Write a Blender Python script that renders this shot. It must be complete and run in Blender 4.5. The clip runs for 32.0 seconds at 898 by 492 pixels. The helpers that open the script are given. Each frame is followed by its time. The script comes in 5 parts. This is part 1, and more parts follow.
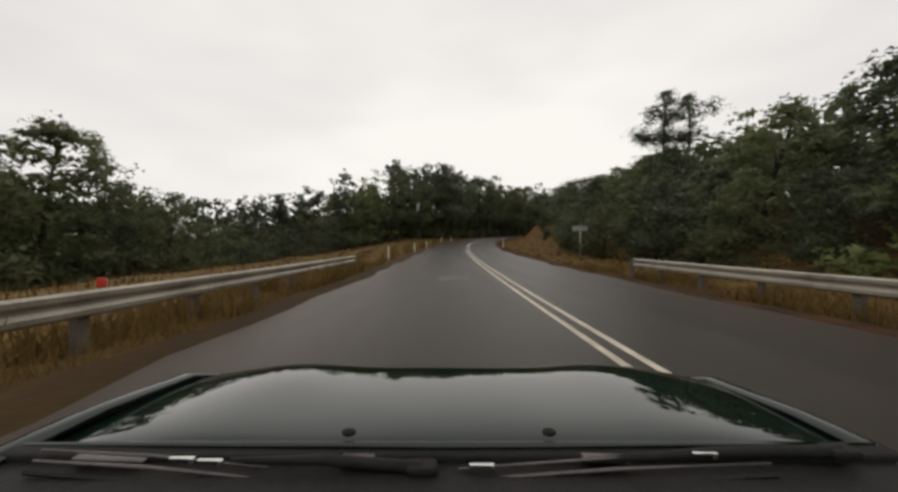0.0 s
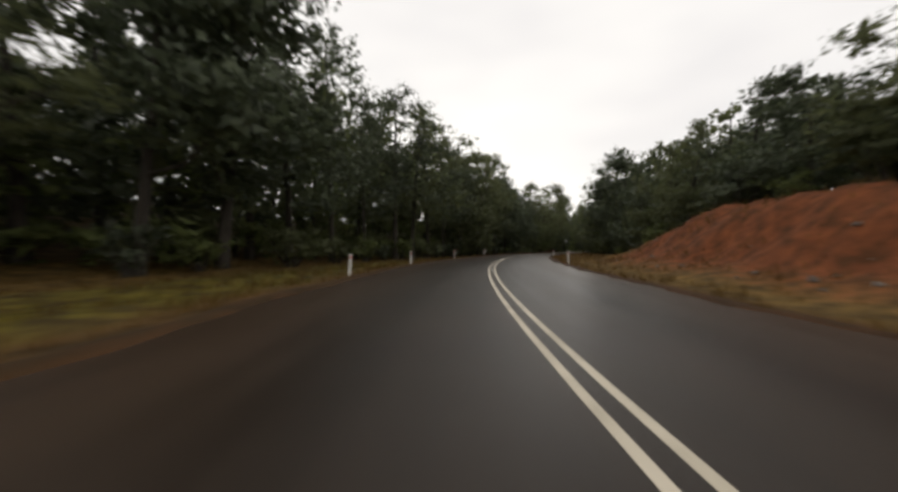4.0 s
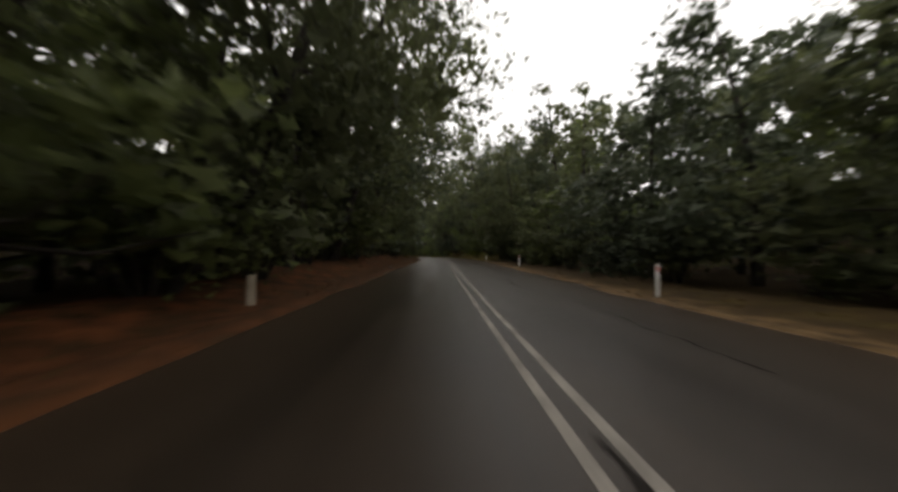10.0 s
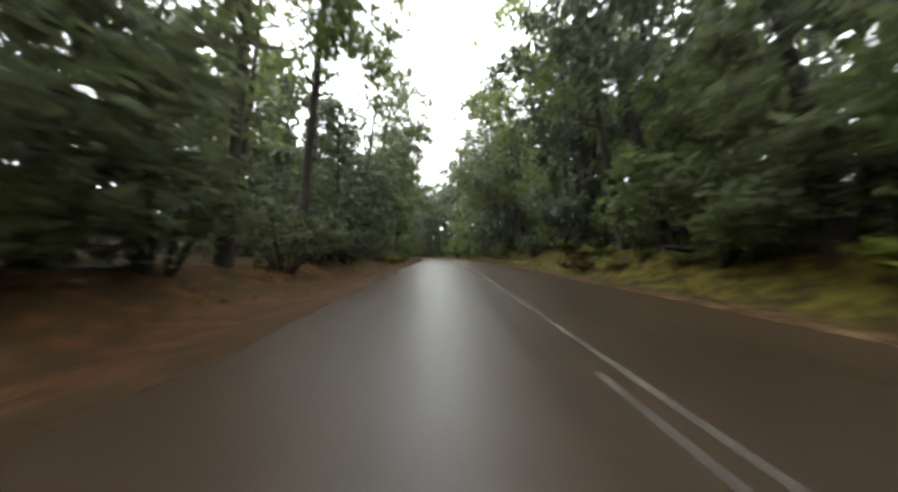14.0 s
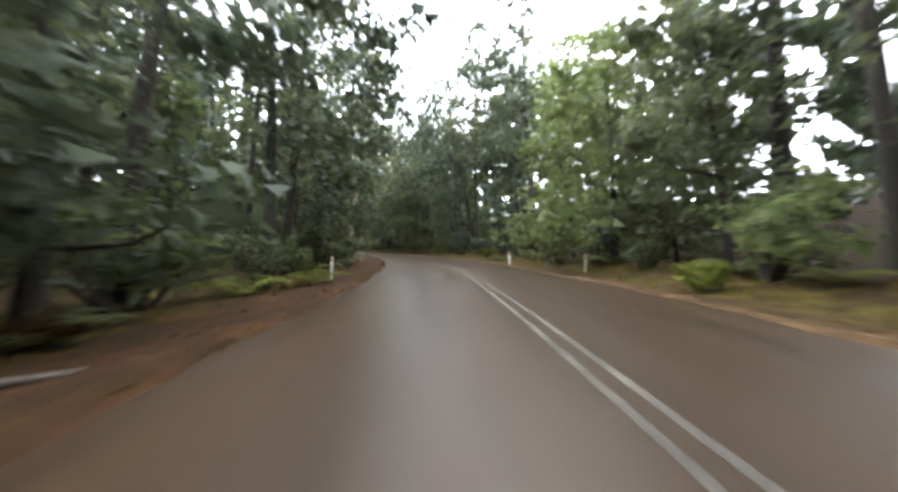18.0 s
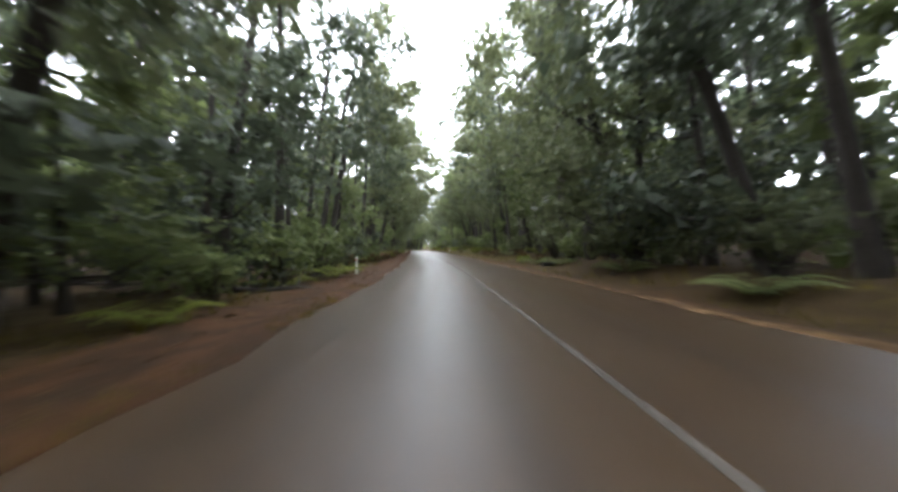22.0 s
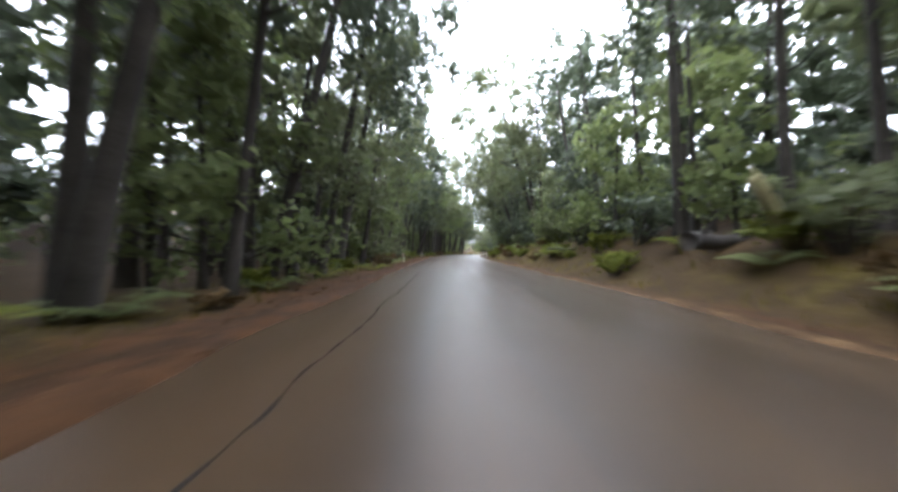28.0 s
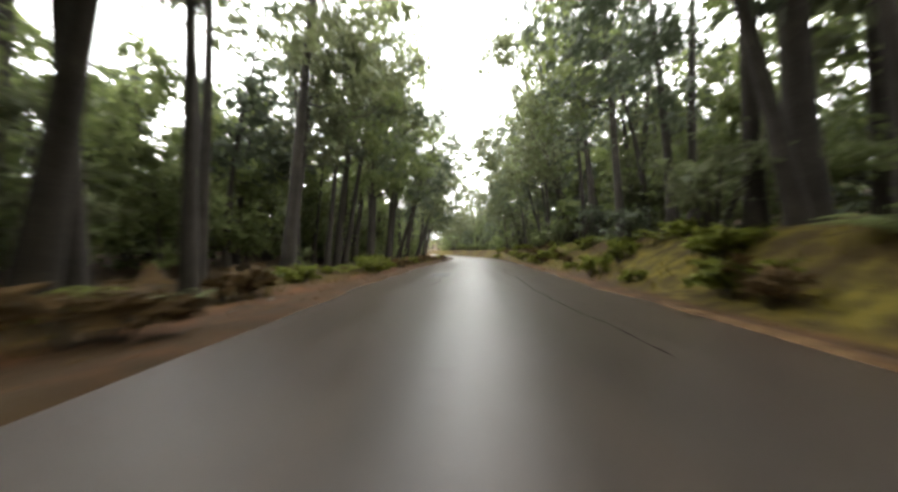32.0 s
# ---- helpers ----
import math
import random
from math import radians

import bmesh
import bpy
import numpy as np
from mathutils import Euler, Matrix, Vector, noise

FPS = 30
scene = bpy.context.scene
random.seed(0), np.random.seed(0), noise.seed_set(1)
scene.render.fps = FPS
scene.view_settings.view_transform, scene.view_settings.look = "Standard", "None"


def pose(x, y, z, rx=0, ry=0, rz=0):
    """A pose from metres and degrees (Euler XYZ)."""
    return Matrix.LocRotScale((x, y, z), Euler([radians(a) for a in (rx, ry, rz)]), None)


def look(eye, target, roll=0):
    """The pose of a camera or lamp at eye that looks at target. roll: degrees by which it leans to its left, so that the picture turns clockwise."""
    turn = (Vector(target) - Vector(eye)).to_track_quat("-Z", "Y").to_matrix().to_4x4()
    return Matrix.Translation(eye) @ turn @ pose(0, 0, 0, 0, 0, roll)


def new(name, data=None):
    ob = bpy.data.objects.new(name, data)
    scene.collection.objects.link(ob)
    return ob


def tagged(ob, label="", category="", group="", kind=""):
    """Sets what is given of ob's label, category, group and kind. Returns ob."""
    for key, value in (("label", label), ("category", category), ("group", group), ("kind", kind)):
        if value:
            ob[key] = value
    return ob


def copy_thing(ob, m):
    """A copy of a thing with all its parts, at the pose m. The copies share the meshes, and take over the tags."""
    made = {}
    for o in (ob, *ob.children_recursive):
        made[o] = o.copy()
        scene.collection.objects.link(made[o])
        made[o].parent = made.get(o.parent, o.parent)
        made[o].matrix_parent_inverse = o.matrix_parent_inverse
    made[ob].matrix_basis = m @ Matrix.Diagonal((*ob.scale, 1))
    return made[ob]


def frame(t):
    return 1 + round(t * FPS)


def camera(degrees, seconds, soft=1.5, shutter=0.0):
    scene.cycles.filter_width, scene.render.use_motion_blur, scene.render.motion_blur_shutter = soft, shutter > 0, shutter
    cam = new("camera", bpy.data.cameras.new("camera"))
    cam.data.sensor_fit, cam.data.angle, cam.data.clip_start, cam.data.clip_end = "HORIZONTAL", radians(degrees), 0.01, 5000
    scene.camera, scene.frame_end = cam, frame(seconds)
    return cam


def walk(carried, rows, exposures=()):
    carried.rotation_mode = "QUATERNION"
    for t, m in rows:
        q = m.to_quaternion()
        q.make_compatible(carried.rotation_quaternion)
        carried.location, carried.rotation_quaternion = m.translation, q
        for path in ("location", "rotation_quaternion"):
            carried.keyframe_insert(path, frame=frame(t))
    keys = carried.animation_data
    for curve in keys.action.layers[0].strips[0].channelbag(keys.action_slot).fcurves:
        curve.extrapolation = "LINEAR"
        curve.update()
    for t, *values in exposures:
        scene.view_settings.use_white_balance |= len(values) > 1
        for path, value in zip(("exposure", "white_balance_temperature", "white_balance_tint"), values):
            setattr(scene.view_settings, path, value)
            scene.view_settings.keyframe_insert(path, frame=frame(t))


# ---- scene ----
# ---- the road's line: curvature every 15 m, grade every 20 m, edges every 60 m ----
KAPPA = [13, 6, -1, -8, -22, -37, -51, -68, -69, -63, -51, -37, -22, -7, 10, 9, -10, -8, 25, 36, 21, 4, -2, 14, 41, 66, 78, 68, 45, 26, 20, 10, 4, 1, 2, 7, 8, 2, -9, -19, -28, -32, -32, -15, 7, 23, 31, 32, 29, 24, 18, 24, 40, 60, 70]
GRADE = [-2.48, -2.64, -1.08, 0.18, 2.12, 2.06, 1.87, 1.36, 1.65, 0.79, 0.37, 0.76, 1.34, 0.83, 0.69, 0.78, 0, -0.78, -0.18, 0.04, 0.2, 0.28, -0.42, 0.91, 0.83, 0.3, 0.17, 0.41, 0.24, 0.13, -0.07, -0.2, -0.8, -1.6, -1.69, -1.49, -1.27, -1.11, -1.0, -0.93, -0.89]
LEFT_EDGE = [4.85, 4.95, 5.17, 4.79, 3.84, 4.19, 4.02, 3.9, 4.03, 4.04, 4.04, 4.09, 4.05, 4.05]
RIGHT_EDGE = [3.89, 4.06, 4.48, 4.42, 4.11, 3.9, 3.93, 3.63, 3.43, 3.42, 3.24, 3.38, 3.44, 3.47]
# ---- the drive: speed every 2 s; offset from the centre line, drift and tilt at these times ----
SPEED = [21.26, 21.3, 20.85, 20.28, 19.57, 17.9, 17.06, 17.19, 17.14, 17.22, 17.43, 17.85, 18.36, 18.82, 19.16, 19.39, 19.52]
TIMES = [0, 1, 2, 3, 4, 4.5, 6.5, 7, 8, 9, 10, 11, 12, 13, 14, 15, 18, 19, 20, 21, 22, 23, 24, 25, 28, 29, 30, 31, 32]
OFFSET = [1.91, 1.95, 1.85, 1.69, 1.24, 1.18, 1.03, 1.15, 1.12, 1.11, 0.99, 1.51, 2.03, 1.67, 1.61, 1.42, 1.47, 1.76, 1.54, 1.48, 1.57, 1.26, 0.8, 0.95, 1.45, 1.08, 1.3, 1.27, 1.0]
DRIFT = [-0.04, -0.8, -1.16, -1.49, -1.11, -1.01, -0.26, -0.95, -0.71, -1.18, -1.43, -1.3, -2.26, -0.73, 0.14, -0.16, 0.25, -0.55, 0.29, 0, -0.61, -1.03, -0.52, -0.5, -0.37, -0.27, -0.48, -0.97, 0.37]
TILT = [0, 0.08, -0.2, -0.24, 0.05, -0.05, -0.01, 0.02, 0, 0.45, 0.97, 0.4, 0.37, 0.58, 0.66, 0.46, 0.27, 0.18, 0.61, 0.6, 0.64, 0.61, 0.56, 0.35, 0.38, 0.22, 0.44, 0.65, 0.41]
EYE = 1.2


def smooth(x, xs, ys):
    """A smooth line through the knots xs, ys."""
    x, xs, ys = np.asarray(x, float), np.asarray(xs, float), np.asarray(ys, float)
    m = np.gradient(ys, xs)
    i = np.clip(np.searchsorted(xs, x) - 1, 0, len(xs) - 2)
    h = xs[i + 1] - xs[i]
    u = np.clip((x - xs[i]) / h, 0, 1)
    return (2*u**3 - 3*u**2 + 1)*ys[i] + (u**3 - 2*u**2 + u)*h*m[i] + (3*u**2 - 2*u**3)*ys[i+1] + (u**3 - u**2)*h*m[i+1]


STN = np.arange(-20, 870, 1.0)
_th = np.cumsum(smooth(STN, np.arange(55) * 15 - 20, np.array(KAPPA) * 1e-4))
_gr = smooth(STN, np.arange(41) * 20 - 20, np.array(GRADE) * 0.01)
_th -= _th[20]
_x, _y, _z = np.cumsum(-np.sin(_th)), np.cumsum(np.cos(_th)), np.cumsum(_gr)
_x, _y, _z = _x - _x[20], _y - _y[20], _z - _z[20]


def heading(s):
    return np.interp(s, STN, _th)


def road_z(s):
    return np.interp(s, STN, _z)


def spot(s, off):
    """World x, y at station s, off metres to the right of the centre line (straight on before the start)."""
    s, off = np.asarray(s, float), np.asarray(off, float)
    th = heading(s)
    back = np.minimum(s + 20, 0)
    x = np.interp(s, STN, _x) - np.sin(th) * back + off * np.cos(th)
    y = np.interp(s, STN, _y) + np.cos(th) * back + off * np.sin(th)
    return x, y


def left_edge(s):
    return smooth(s, np.arange(14) * 60 - 20, LEFT_EDGE)


def right_edge(s):
    return smooth(s, np.arange(14) * 60 - 20, RIGHT_EDGE)


_tt = np.arange(0, 32.01, 0.05)
_v = smooth(_tt, np.arange(17) * 2, SPEED)
_s = np.concatenate([[0], np.cumsum((_v[1:] + _v[:-1]) * 0.025)])


def drive(t):
    s = float(np.interp(t, _tt, _s))
    x, y = spot(s, -float(smooth(t, TIMES, OFFSET)))
    yaw = math.degrees(heading(s)) + float(smooth(t, TIMES, DRIFT))
    tilt = math.degrees(math.atan(np.interp(s + 1.5, STN, _gr))) + float(smooth(t, TIMES, TILT))
    return pose(float(x), float(y), float(road_z(s)) + EYE, 90 + tilt, 0, yaw)


cam = camera(100.7, 32.0, soft=3.0, shutter=0.42)
walk(cam, [(0.0, drive(0)), (0.06, drive(0))] + [(t * 0.5, drive(t * 0.5)) for t in range(1, 65)],
     exposures=[(0, -0.15, 6700, 10), (3, 0.0, 6700, 10), (5, 0.15, 6600, 10), (7, 0.45, 6500, 10), (8, 0.35, 6600, 10), (9, 0.3, 6600, 10), (10, 0.5, 6700, 10), (11, 0.85, 6700, 10), (12, 1.6, 5950, 8), (13, 1.05, 6600, 8), (14, 2.4, 6100, 6), (15.5, 2.5, 6000, 5),
                (17.5, 3.0, 5850, 10), (19, 3.1, 5700, 10), (20, 3.05, 5750, 12), (22, 3.25, 5700, 10), (23, 3.4, 5450, 10), (24, 3.25, 5400, 14), (25, 3.0, 5700, 10), (27.5, 3.1, 5600, 12), (29, 3.3, 5350, 12), (30, 3.15, 5750, 14), (31, 2.9, 6050, 7), (32, 3.1, 6400, 8)])

# ---- light: an overcast sky, brighter ahead and overhead ----
world = bpy.data.worlds.new("overcast_sky")
scene.world = world
world.use_nodes = True
wt = world.node_tree
wt.nodes.clear()
w_out = wt.nodes.new("ShaderNodeOutputWorld")
w_bg = wt.nodes.new("ShaderNodeBackground")
w_co = wt.nodes.new("ShaderNodeTexCoord")
w_map = wt.nodes.new("ShaderNodeMapping")
w_map.inputs["Scale"].default_value = (1.0, 1.0, 2.6)
w_no = wt.nodes.new("ShaderNodeTexNoise")
w_no.inputs["Scale"].default_value, w_no.inputs["Detail"].default_value = 1.15, 3.0
w_no.inputs["Roughness"].default_value = 0.55
w_ra = wt.nodes.new("ShaderNodeValToRGB")
w_ra.color_ramp.elements[0].position, w_ra.color_ramp.elements[0].color = 0.32, (0.80, 0.79, 0.80, 1)
w_ra.color_ramp.elements[1].position, w_ra.color_ramp.elements[1].color = 0.62, (1.0, 0.985, 0.96, 1)
w_bg.inputs["Strength"].default_value = 1.05
wt.links.new(w_co.outputs["Generated"], w_map.inputs["Vector"])
wt.links.new(w_map.outputs["Vector"], w_no.inputs["Vector"])
wt.links.new(w_no.outputs["Fac"], w_ra.inputs["Fac"])
wt.links.new(w_ra.outputs["Color"], w_bg.inputs["Color"])
wt.links.new(w_bg.outputs["Background"], w_out.inputs["Surface"])
sun = new("sun", bpy.data.lights.new("sun", "SUN"))
sun.data.energy, sun.data.angle, sun.data.color = 0.5, radians(180), (1.0, 0.96, 0.9)
sun.matrix_world = look((0, 0, 100), (-45, -60, 0))


# ---- materials ----
def material(name, colours, scale=3.0, rough=0.8, bump=0.3, fine=40.0, metal=0.0, coat=0.0, spec=0.5, through_light=0.0, vary=0.0, coords="Object", detail_mix=0.35):
    """colours: two or three base colours, mixed by large and fine noise."""
    m = bpy.data.materials.new(name)
    m.use_nodes = True
    nt = m.node_tree
    b = nt.nodes["Principled BSDF"]
    b.inputs["Roughness"].default_value, b.inputs["Metallic"].default_value = rough, metal
    b.inputs["Coat Weight"].default_value, b.inputs["Coat Roughness"].default_value = coat, 0.03
    b.inputs["Specular IOR Level"].default_value = spec
    co = nt.nodes.new("ShaderNodeTexCoord")
    n1, n2 = nt.nodes.new("ShaderNodeTexNoise"), nt.nodes.new("ShaderNodeTexNoise")
    n1.inputs["Scale"].default_value, n2.inputs["Scale"].default_value = scale, fine
    n1.inputs["Detail"].default_value, n2.inputs["Detail"].default_value = 4, 3
    mx = nt.nodes.new("ShaderNodeMix")
    mx.inputs["Factor"].default_value = detail_mix
    ramp = nt.nodes.new("ShaderNodeValToRGB")
    els = ramp.color_ramp.elements
    els[0].position, els[0].color = 0.3, (*colours[0], 1)
    els[1].position, els[1].color = 0.7, (*colours[-1], 1)
    if len(colours) > 2:
        els.new(0.5).color = (*colours[1], 1)
    for n in (n1, n2):
        nt.links.new(co.outputs[coords], n.inputs["Vector"])
    nt.links.new(n1.outputs["Fac"], mx.inputs["A"])
    nt.links.new(n2.outputs["Fac"], mx.inputs["B"])
    nt.links.new(mx.outputs["Result"], ramp.inputs["Fac"])
    colour = ramp.outputs["Color"]
    if vary:
        geo, ob = nt.nodes.new("ShaderNodeNewGeometry"), nt.nodes.new("ShaderNodeObjectInfo")
        add = nt.nodes.new("ShaderNodeMath")
        add.operation = "ADD"
        nt.links.new(geo.outputs["Random Per Island"], add.inputs[0])
        nt.links.new(ob.outputs["Random"], add.inputs[1])
        rng = nt.nodes.new("ShaderNodeMapRange")
        rng.inputs["From Max"].default_value = 2.0
        rng.inputs["To Min"].default_value, rng.inputs["To Max"].default_value = 1 - vary, 1 + vary
        hsv = nt.nodes.new("ShaderNodeHueSaturation")
        nt.links.new(add.outputs[0], rng.inputs["Value"])
        nt.links.new(rng.outputs["Result"], hsv.inputs["Value"])
        nt.links.new(colour, hsv.inputs["Color"])
        colour = hsv.outputs["Color"]
    nt.links.new(colour, b.inputs["Base Color"])
    if bump:
        bp = nt.nodes.new("ShaderNodeBump")
        bp.inputs["Strength"].default_value, bp.inputs["Distance"].default_value = bump, 0.02
        nt.links.new(n2.outputs["Fac"], bp.inputs["Height"])
        nt.links.new(bp.outputs["Normal"], b.inputs["Normal"])
    if through_light:
        tr, ms = nt.nodes.new("ShaderNodeBsdfTranslucent"), nt.nodes.new("ShaderNodeMixShader")
        ms.inputs["Fac"].default_value = through_light
        nt.links.new(colour, tr.inputs["Color"])
        nt.links.new(b.outputs["BSDF"], ms.inputs[1])
        nt.links.new(tr.outputs["BSDF"], ms.inputs[2])
        nt.links.new(ms.outputs["Shader"], nt.nodes["Material Output"].inputs["Surface"])
    return m


def ground_material():
    """Soil, leaf litter, dry grass and moss, laid out by the zones stored on the mesh."""
    m = material("ground", [(0.020, 0.0122, 0.0045), (0.036, 0.0215, 0.0075), (0.054, 0.0325, 0.011)], 0.6, 0.95, 0.8, 9.0, spec=0.15)
    nt = m.node_tree
    b = nt.nodes["Principled BSDF"]
    base = b.inputs["Base Color"].links[0].from_socket
    n = nt.nodes.new("ShaderNodeTexNoise")
    n.inputs["Scale"].default_value, n.inputs["Detail"].default_value = 1.6, 8
    co = [x for x in nt.nodes if x.type == "TEX_COORD"][0]
    nt.links.new(co.outputs["Object"], n.inputs["Vector"])
    for zone, c1, c2 in (("dry", (0.056, 0.034, 0.010), (0.15, 0.092, 0.026)), ("moss", (0.024, 0.018, 0.0048), (0.105, 0.084, 0.0115)),
                         ("red", (0.076, 0.0245, 0.0098), (0.175, 0.055, 0.0195)), ("dirt", (0.019, 0.0085, 0.0032), (0.058, 0.0255, 0.0088)), ("sand", (0.050, 0.030, 0.0125), (0.125, 0.076, 0.033))):
        at, rp, mix = nt.nodes.new("ShaderNodeAttribute"), nt.nodes.new("ShaderNodeValToRGB"), nt.nodes.new("ShaderNodeMix")
        at.attribute_name = zone
        rp.color_ramp.elements[0].position, rp.color_ramp.elements[0].color = 0.35, (*c1, 1)
        rp.color_ramp.elements[1].position, rp.color_ramp.elements[1].color = 0.65, (*c2, 1)
        # patchy borders between the zones
        sub, add = nt.nodes.new("ShaderNodeMath"), nt.nodes.new("ShaderNodeMath")
        sub.operation, sub.inputs[1].default_value = "MULTIPLY_ADD", 1.6
        sub.inputs[2].default_value = -0.8
        add.operation, add.use_clamp = "ADD", True
        mul = nt.nodes.new("ShaderNodeMath")
        mul.operation, mul.use_clamp = "MULTIPLY", True
        nt.links.new(n.outputs["Fac"], sub.inputs[0])
        nt.links.new(sub.outputs[0], add.inputs[0])
        nt.links.new(at.outputs["Fac"], add.inputs[1])
        nt.links.new(add.outputs[0], mul.inputs[0])
        sm = nt.nodes.new("ShaderNodeMath")
        sm.operation, sm.use_clamp, sm.inputs[1].default_value = "MULTIPLY", True, 3.0
        nt.links.new(at.outputs["Fac"], sm.inputs[0])
        nt.links.new(sm.outputs[0], mul.inputs[1])
        nt.links.new(n.outputs["Fac"], rp.inputs["Fac"])
        mix.data_type = "RGBA"
        nt.links.new(mul.outputs[0], mix.inputs["Factor"])
        nt.links.new(base, mix.inputs["A"])
        nt.links.new(rp.outputs["Color"], mix.inputs["B"])
        base = mix.outputs["Result"]
    nt.links.new(base, b.inputs["Base Color"])
    return m


GROUND = ground_material()
ASPHALT = material("asphalt", [(0.0155, 0.0116, 0.0088), (0.0225, 0.0168, 0.0126), (0.030, 0.0225, 0.0168)], 0.35, 0.30, 0.25, 60.0, spec=0.4)


def weather(m):
    """Long wheel tracks, damp streaks and brown dust towards the edges, laid along the road."""
    nt = m.node_tree
    b = nt.nodes["Principled BSDF"]
    base = b.inputs["Base Color"].links[0].from_socket
    ac, al, cb = nt.nodes.new("ShaderNodeAttribute"), nt.nodes.new("ShaderNodeAttribute"), nt.nodes.new("ShaderNodeCombineXYZ")
    ac.attribute_name, al.attribute_name = "across", "along"
    sc = nt.nodes.new("ShaderNodeMath")
    sc.operation, sc.inputs[1].default_value = "MULTIPLY", 0.035
    nt.links.new(ac.outputs["Fac"], cb.inputs["X"])
    nt.links.new(al.outputs["Fac"], sc.inputs[0])
    nt.links.new(sc.outputs[0], cb.inputs["Y"])
    n = nt.nodes.new("ShaderNodeTexNoise")
    n.inputs["Scale"].default_value, n.inputs["Detail"].default_value, n.inputs["Roughness"].default_value = 1.1, 7, 0.6
    nt.links.new(cb.outputs["Vector"], n.inputs["Vector"])
    tone = nt.nodes.new("ShaderNodeMapRange")
    tone.inputs["From Min"].default_value, tone.inputs["From Max"].default_value = 0.3, 0.7
    tone.inputs["To Min"].default_value, tone.inputs["To Max"].default_value = 0.72, 1.3
    nt.links.new(n.outputs["Fac"], tone.inputs["Value"])
    hsv = nt.nodes.new("ShaderNodeHueSaturation")
    nt.links.new(tone.outputs["Result"], hsv.inputs["Value"])
    nt.links.new(base, hsv.inputs["Color"])
    edge, ab, ml = nt.nodes.new("ShaderNodeMapRange"), nt.nodes.new("ShaderNodeMath"), nt.nodes.new("ShaderNodeMath")
    ab.operation, ml.operation = "ABSOLUTE", "MULTIPLY"
    edge.inputs["From Min"].default_value, edge.inputs["From Max"].default_value = 2.2, 4.6
    edge.inputs["To Max"].default_value = 1.3
    nt.links.new(ac.outputs["Fac"], ab.inputs[0])
    nt.links.new(ab.outputs[0], edge.inputs["Value"])
    nt.links.new(edge.outputs["Result"], ml.inputs[0])
    nt.links.new(n.outputs["Fac"], ml.inputs[1])
    mix = nt.nodes.new("ShaderNodeMix")
    mix.data_type = "RGBA"
    mix.inputs["B"].default_value = (0.046, 0.029, 0.018, 1)
    nt.links.new(ml.outputs[0], mix.inputs["Factor"])
    nt.links.new(hsv.outputs["Color"], mix.inputs["A"])
    # a film of brown dust where the road runs through the forest
    film, dusty = nt.nodes.new("ShaderNodeMapRange"), nt.nodes.new("ShaderNodeMix")
    film.inputs["From Min"].default_value, film.inputs["From Max"].default_value = 190.0, 330.0
    film.inputs["To Max"].default_value = 0.8
    dusty.data_type, dusty.inputs["B"].default_value = "RGBA", (0.047, 0.0275, 0.0125, 1)
    nt.links.new(al.outputs["Fac"], film.inputs["Value"])
    fm = nt.nodes.new("ShaderNodeMath")
    fm.operation, fm.use_clamp = "MULTIPLY", True
    wear = nt.nodes.new("ShaderNodeMapRange")
    wear.inputs["From Min"].default_value, wear.inputs["From Max"].default_value = 0.3, 0.7
    wear.inputs["To Min"].default_value, wear.inputs["To Max"].default_value = 0.45, 1.2
    nt.links.new(n.outputs["Fac"], wear.inputs["Value"])
    late, both = nt.nodes.new("ShaderNodeMapRange"), nt.nodes.new("ShaderNodeMath")
    late.inputs["From Min"].default_value, late.inputs["From Max"].default_value = 560.0, 600.0
    late.inputs["To Min"].default_value, late.inputs["To Max"].default_value = 1.0, 0.25
    both.operation = "MULTIPLY"
    nt.links.new(al.outputs["Fac"], late.inputs["Value"])
    nt.links.new(film.outputs["Result"], both.inputs[0])
    nt.links.new(late.outputs["Result"], both.inputs[1])
    nt.links.new(both.outputs[0], fm.inputs[0])
    nt.links.new(wear.outputs["Result"], fm.inputs[1])
    nt.links.new(fm.outputs[0], dusty.inputs["Factor"])
    nt.links.new(mix.outputs["Result"], dusty.inputs["A"])
    nt.links.new(dusty.outputs["Result"], b.inputs["Base Color"])
    # dry in the open, damp under the trees
    damp = nt.nodes.new("ShaderNodeMapRange")
    damp.inputs["From Min"].default_value, damp.inputs["From Max"].default_value = 150.0, 260.0
    damp.inputs["To Min"].default_value, damp.inputs["To Max"].default_value = 0.11, 0.24
    nt.links.new(al.outputs["Fac"], damp.inputs["Value"])
    nt.links.new(damp.outputs["Result"], b.inputs["Specular IOR Level"])
    gl = nt.nodes.new("ShaderNodeMapRange")
    gl.inputs["From Min"].default_value, gl.inputs["From Max"].default_value = 0.3, 0.7
    gl.inputs["To Min"].default_value, gl.inputs["To Max"].default_value = 0.28, 0.35
    nt.links.new(n.outputs["Fac"], gl.inputs["Value"])
    nt.links.new(gl.outputs["Result"], b.inputs["Roughness"])
    return m


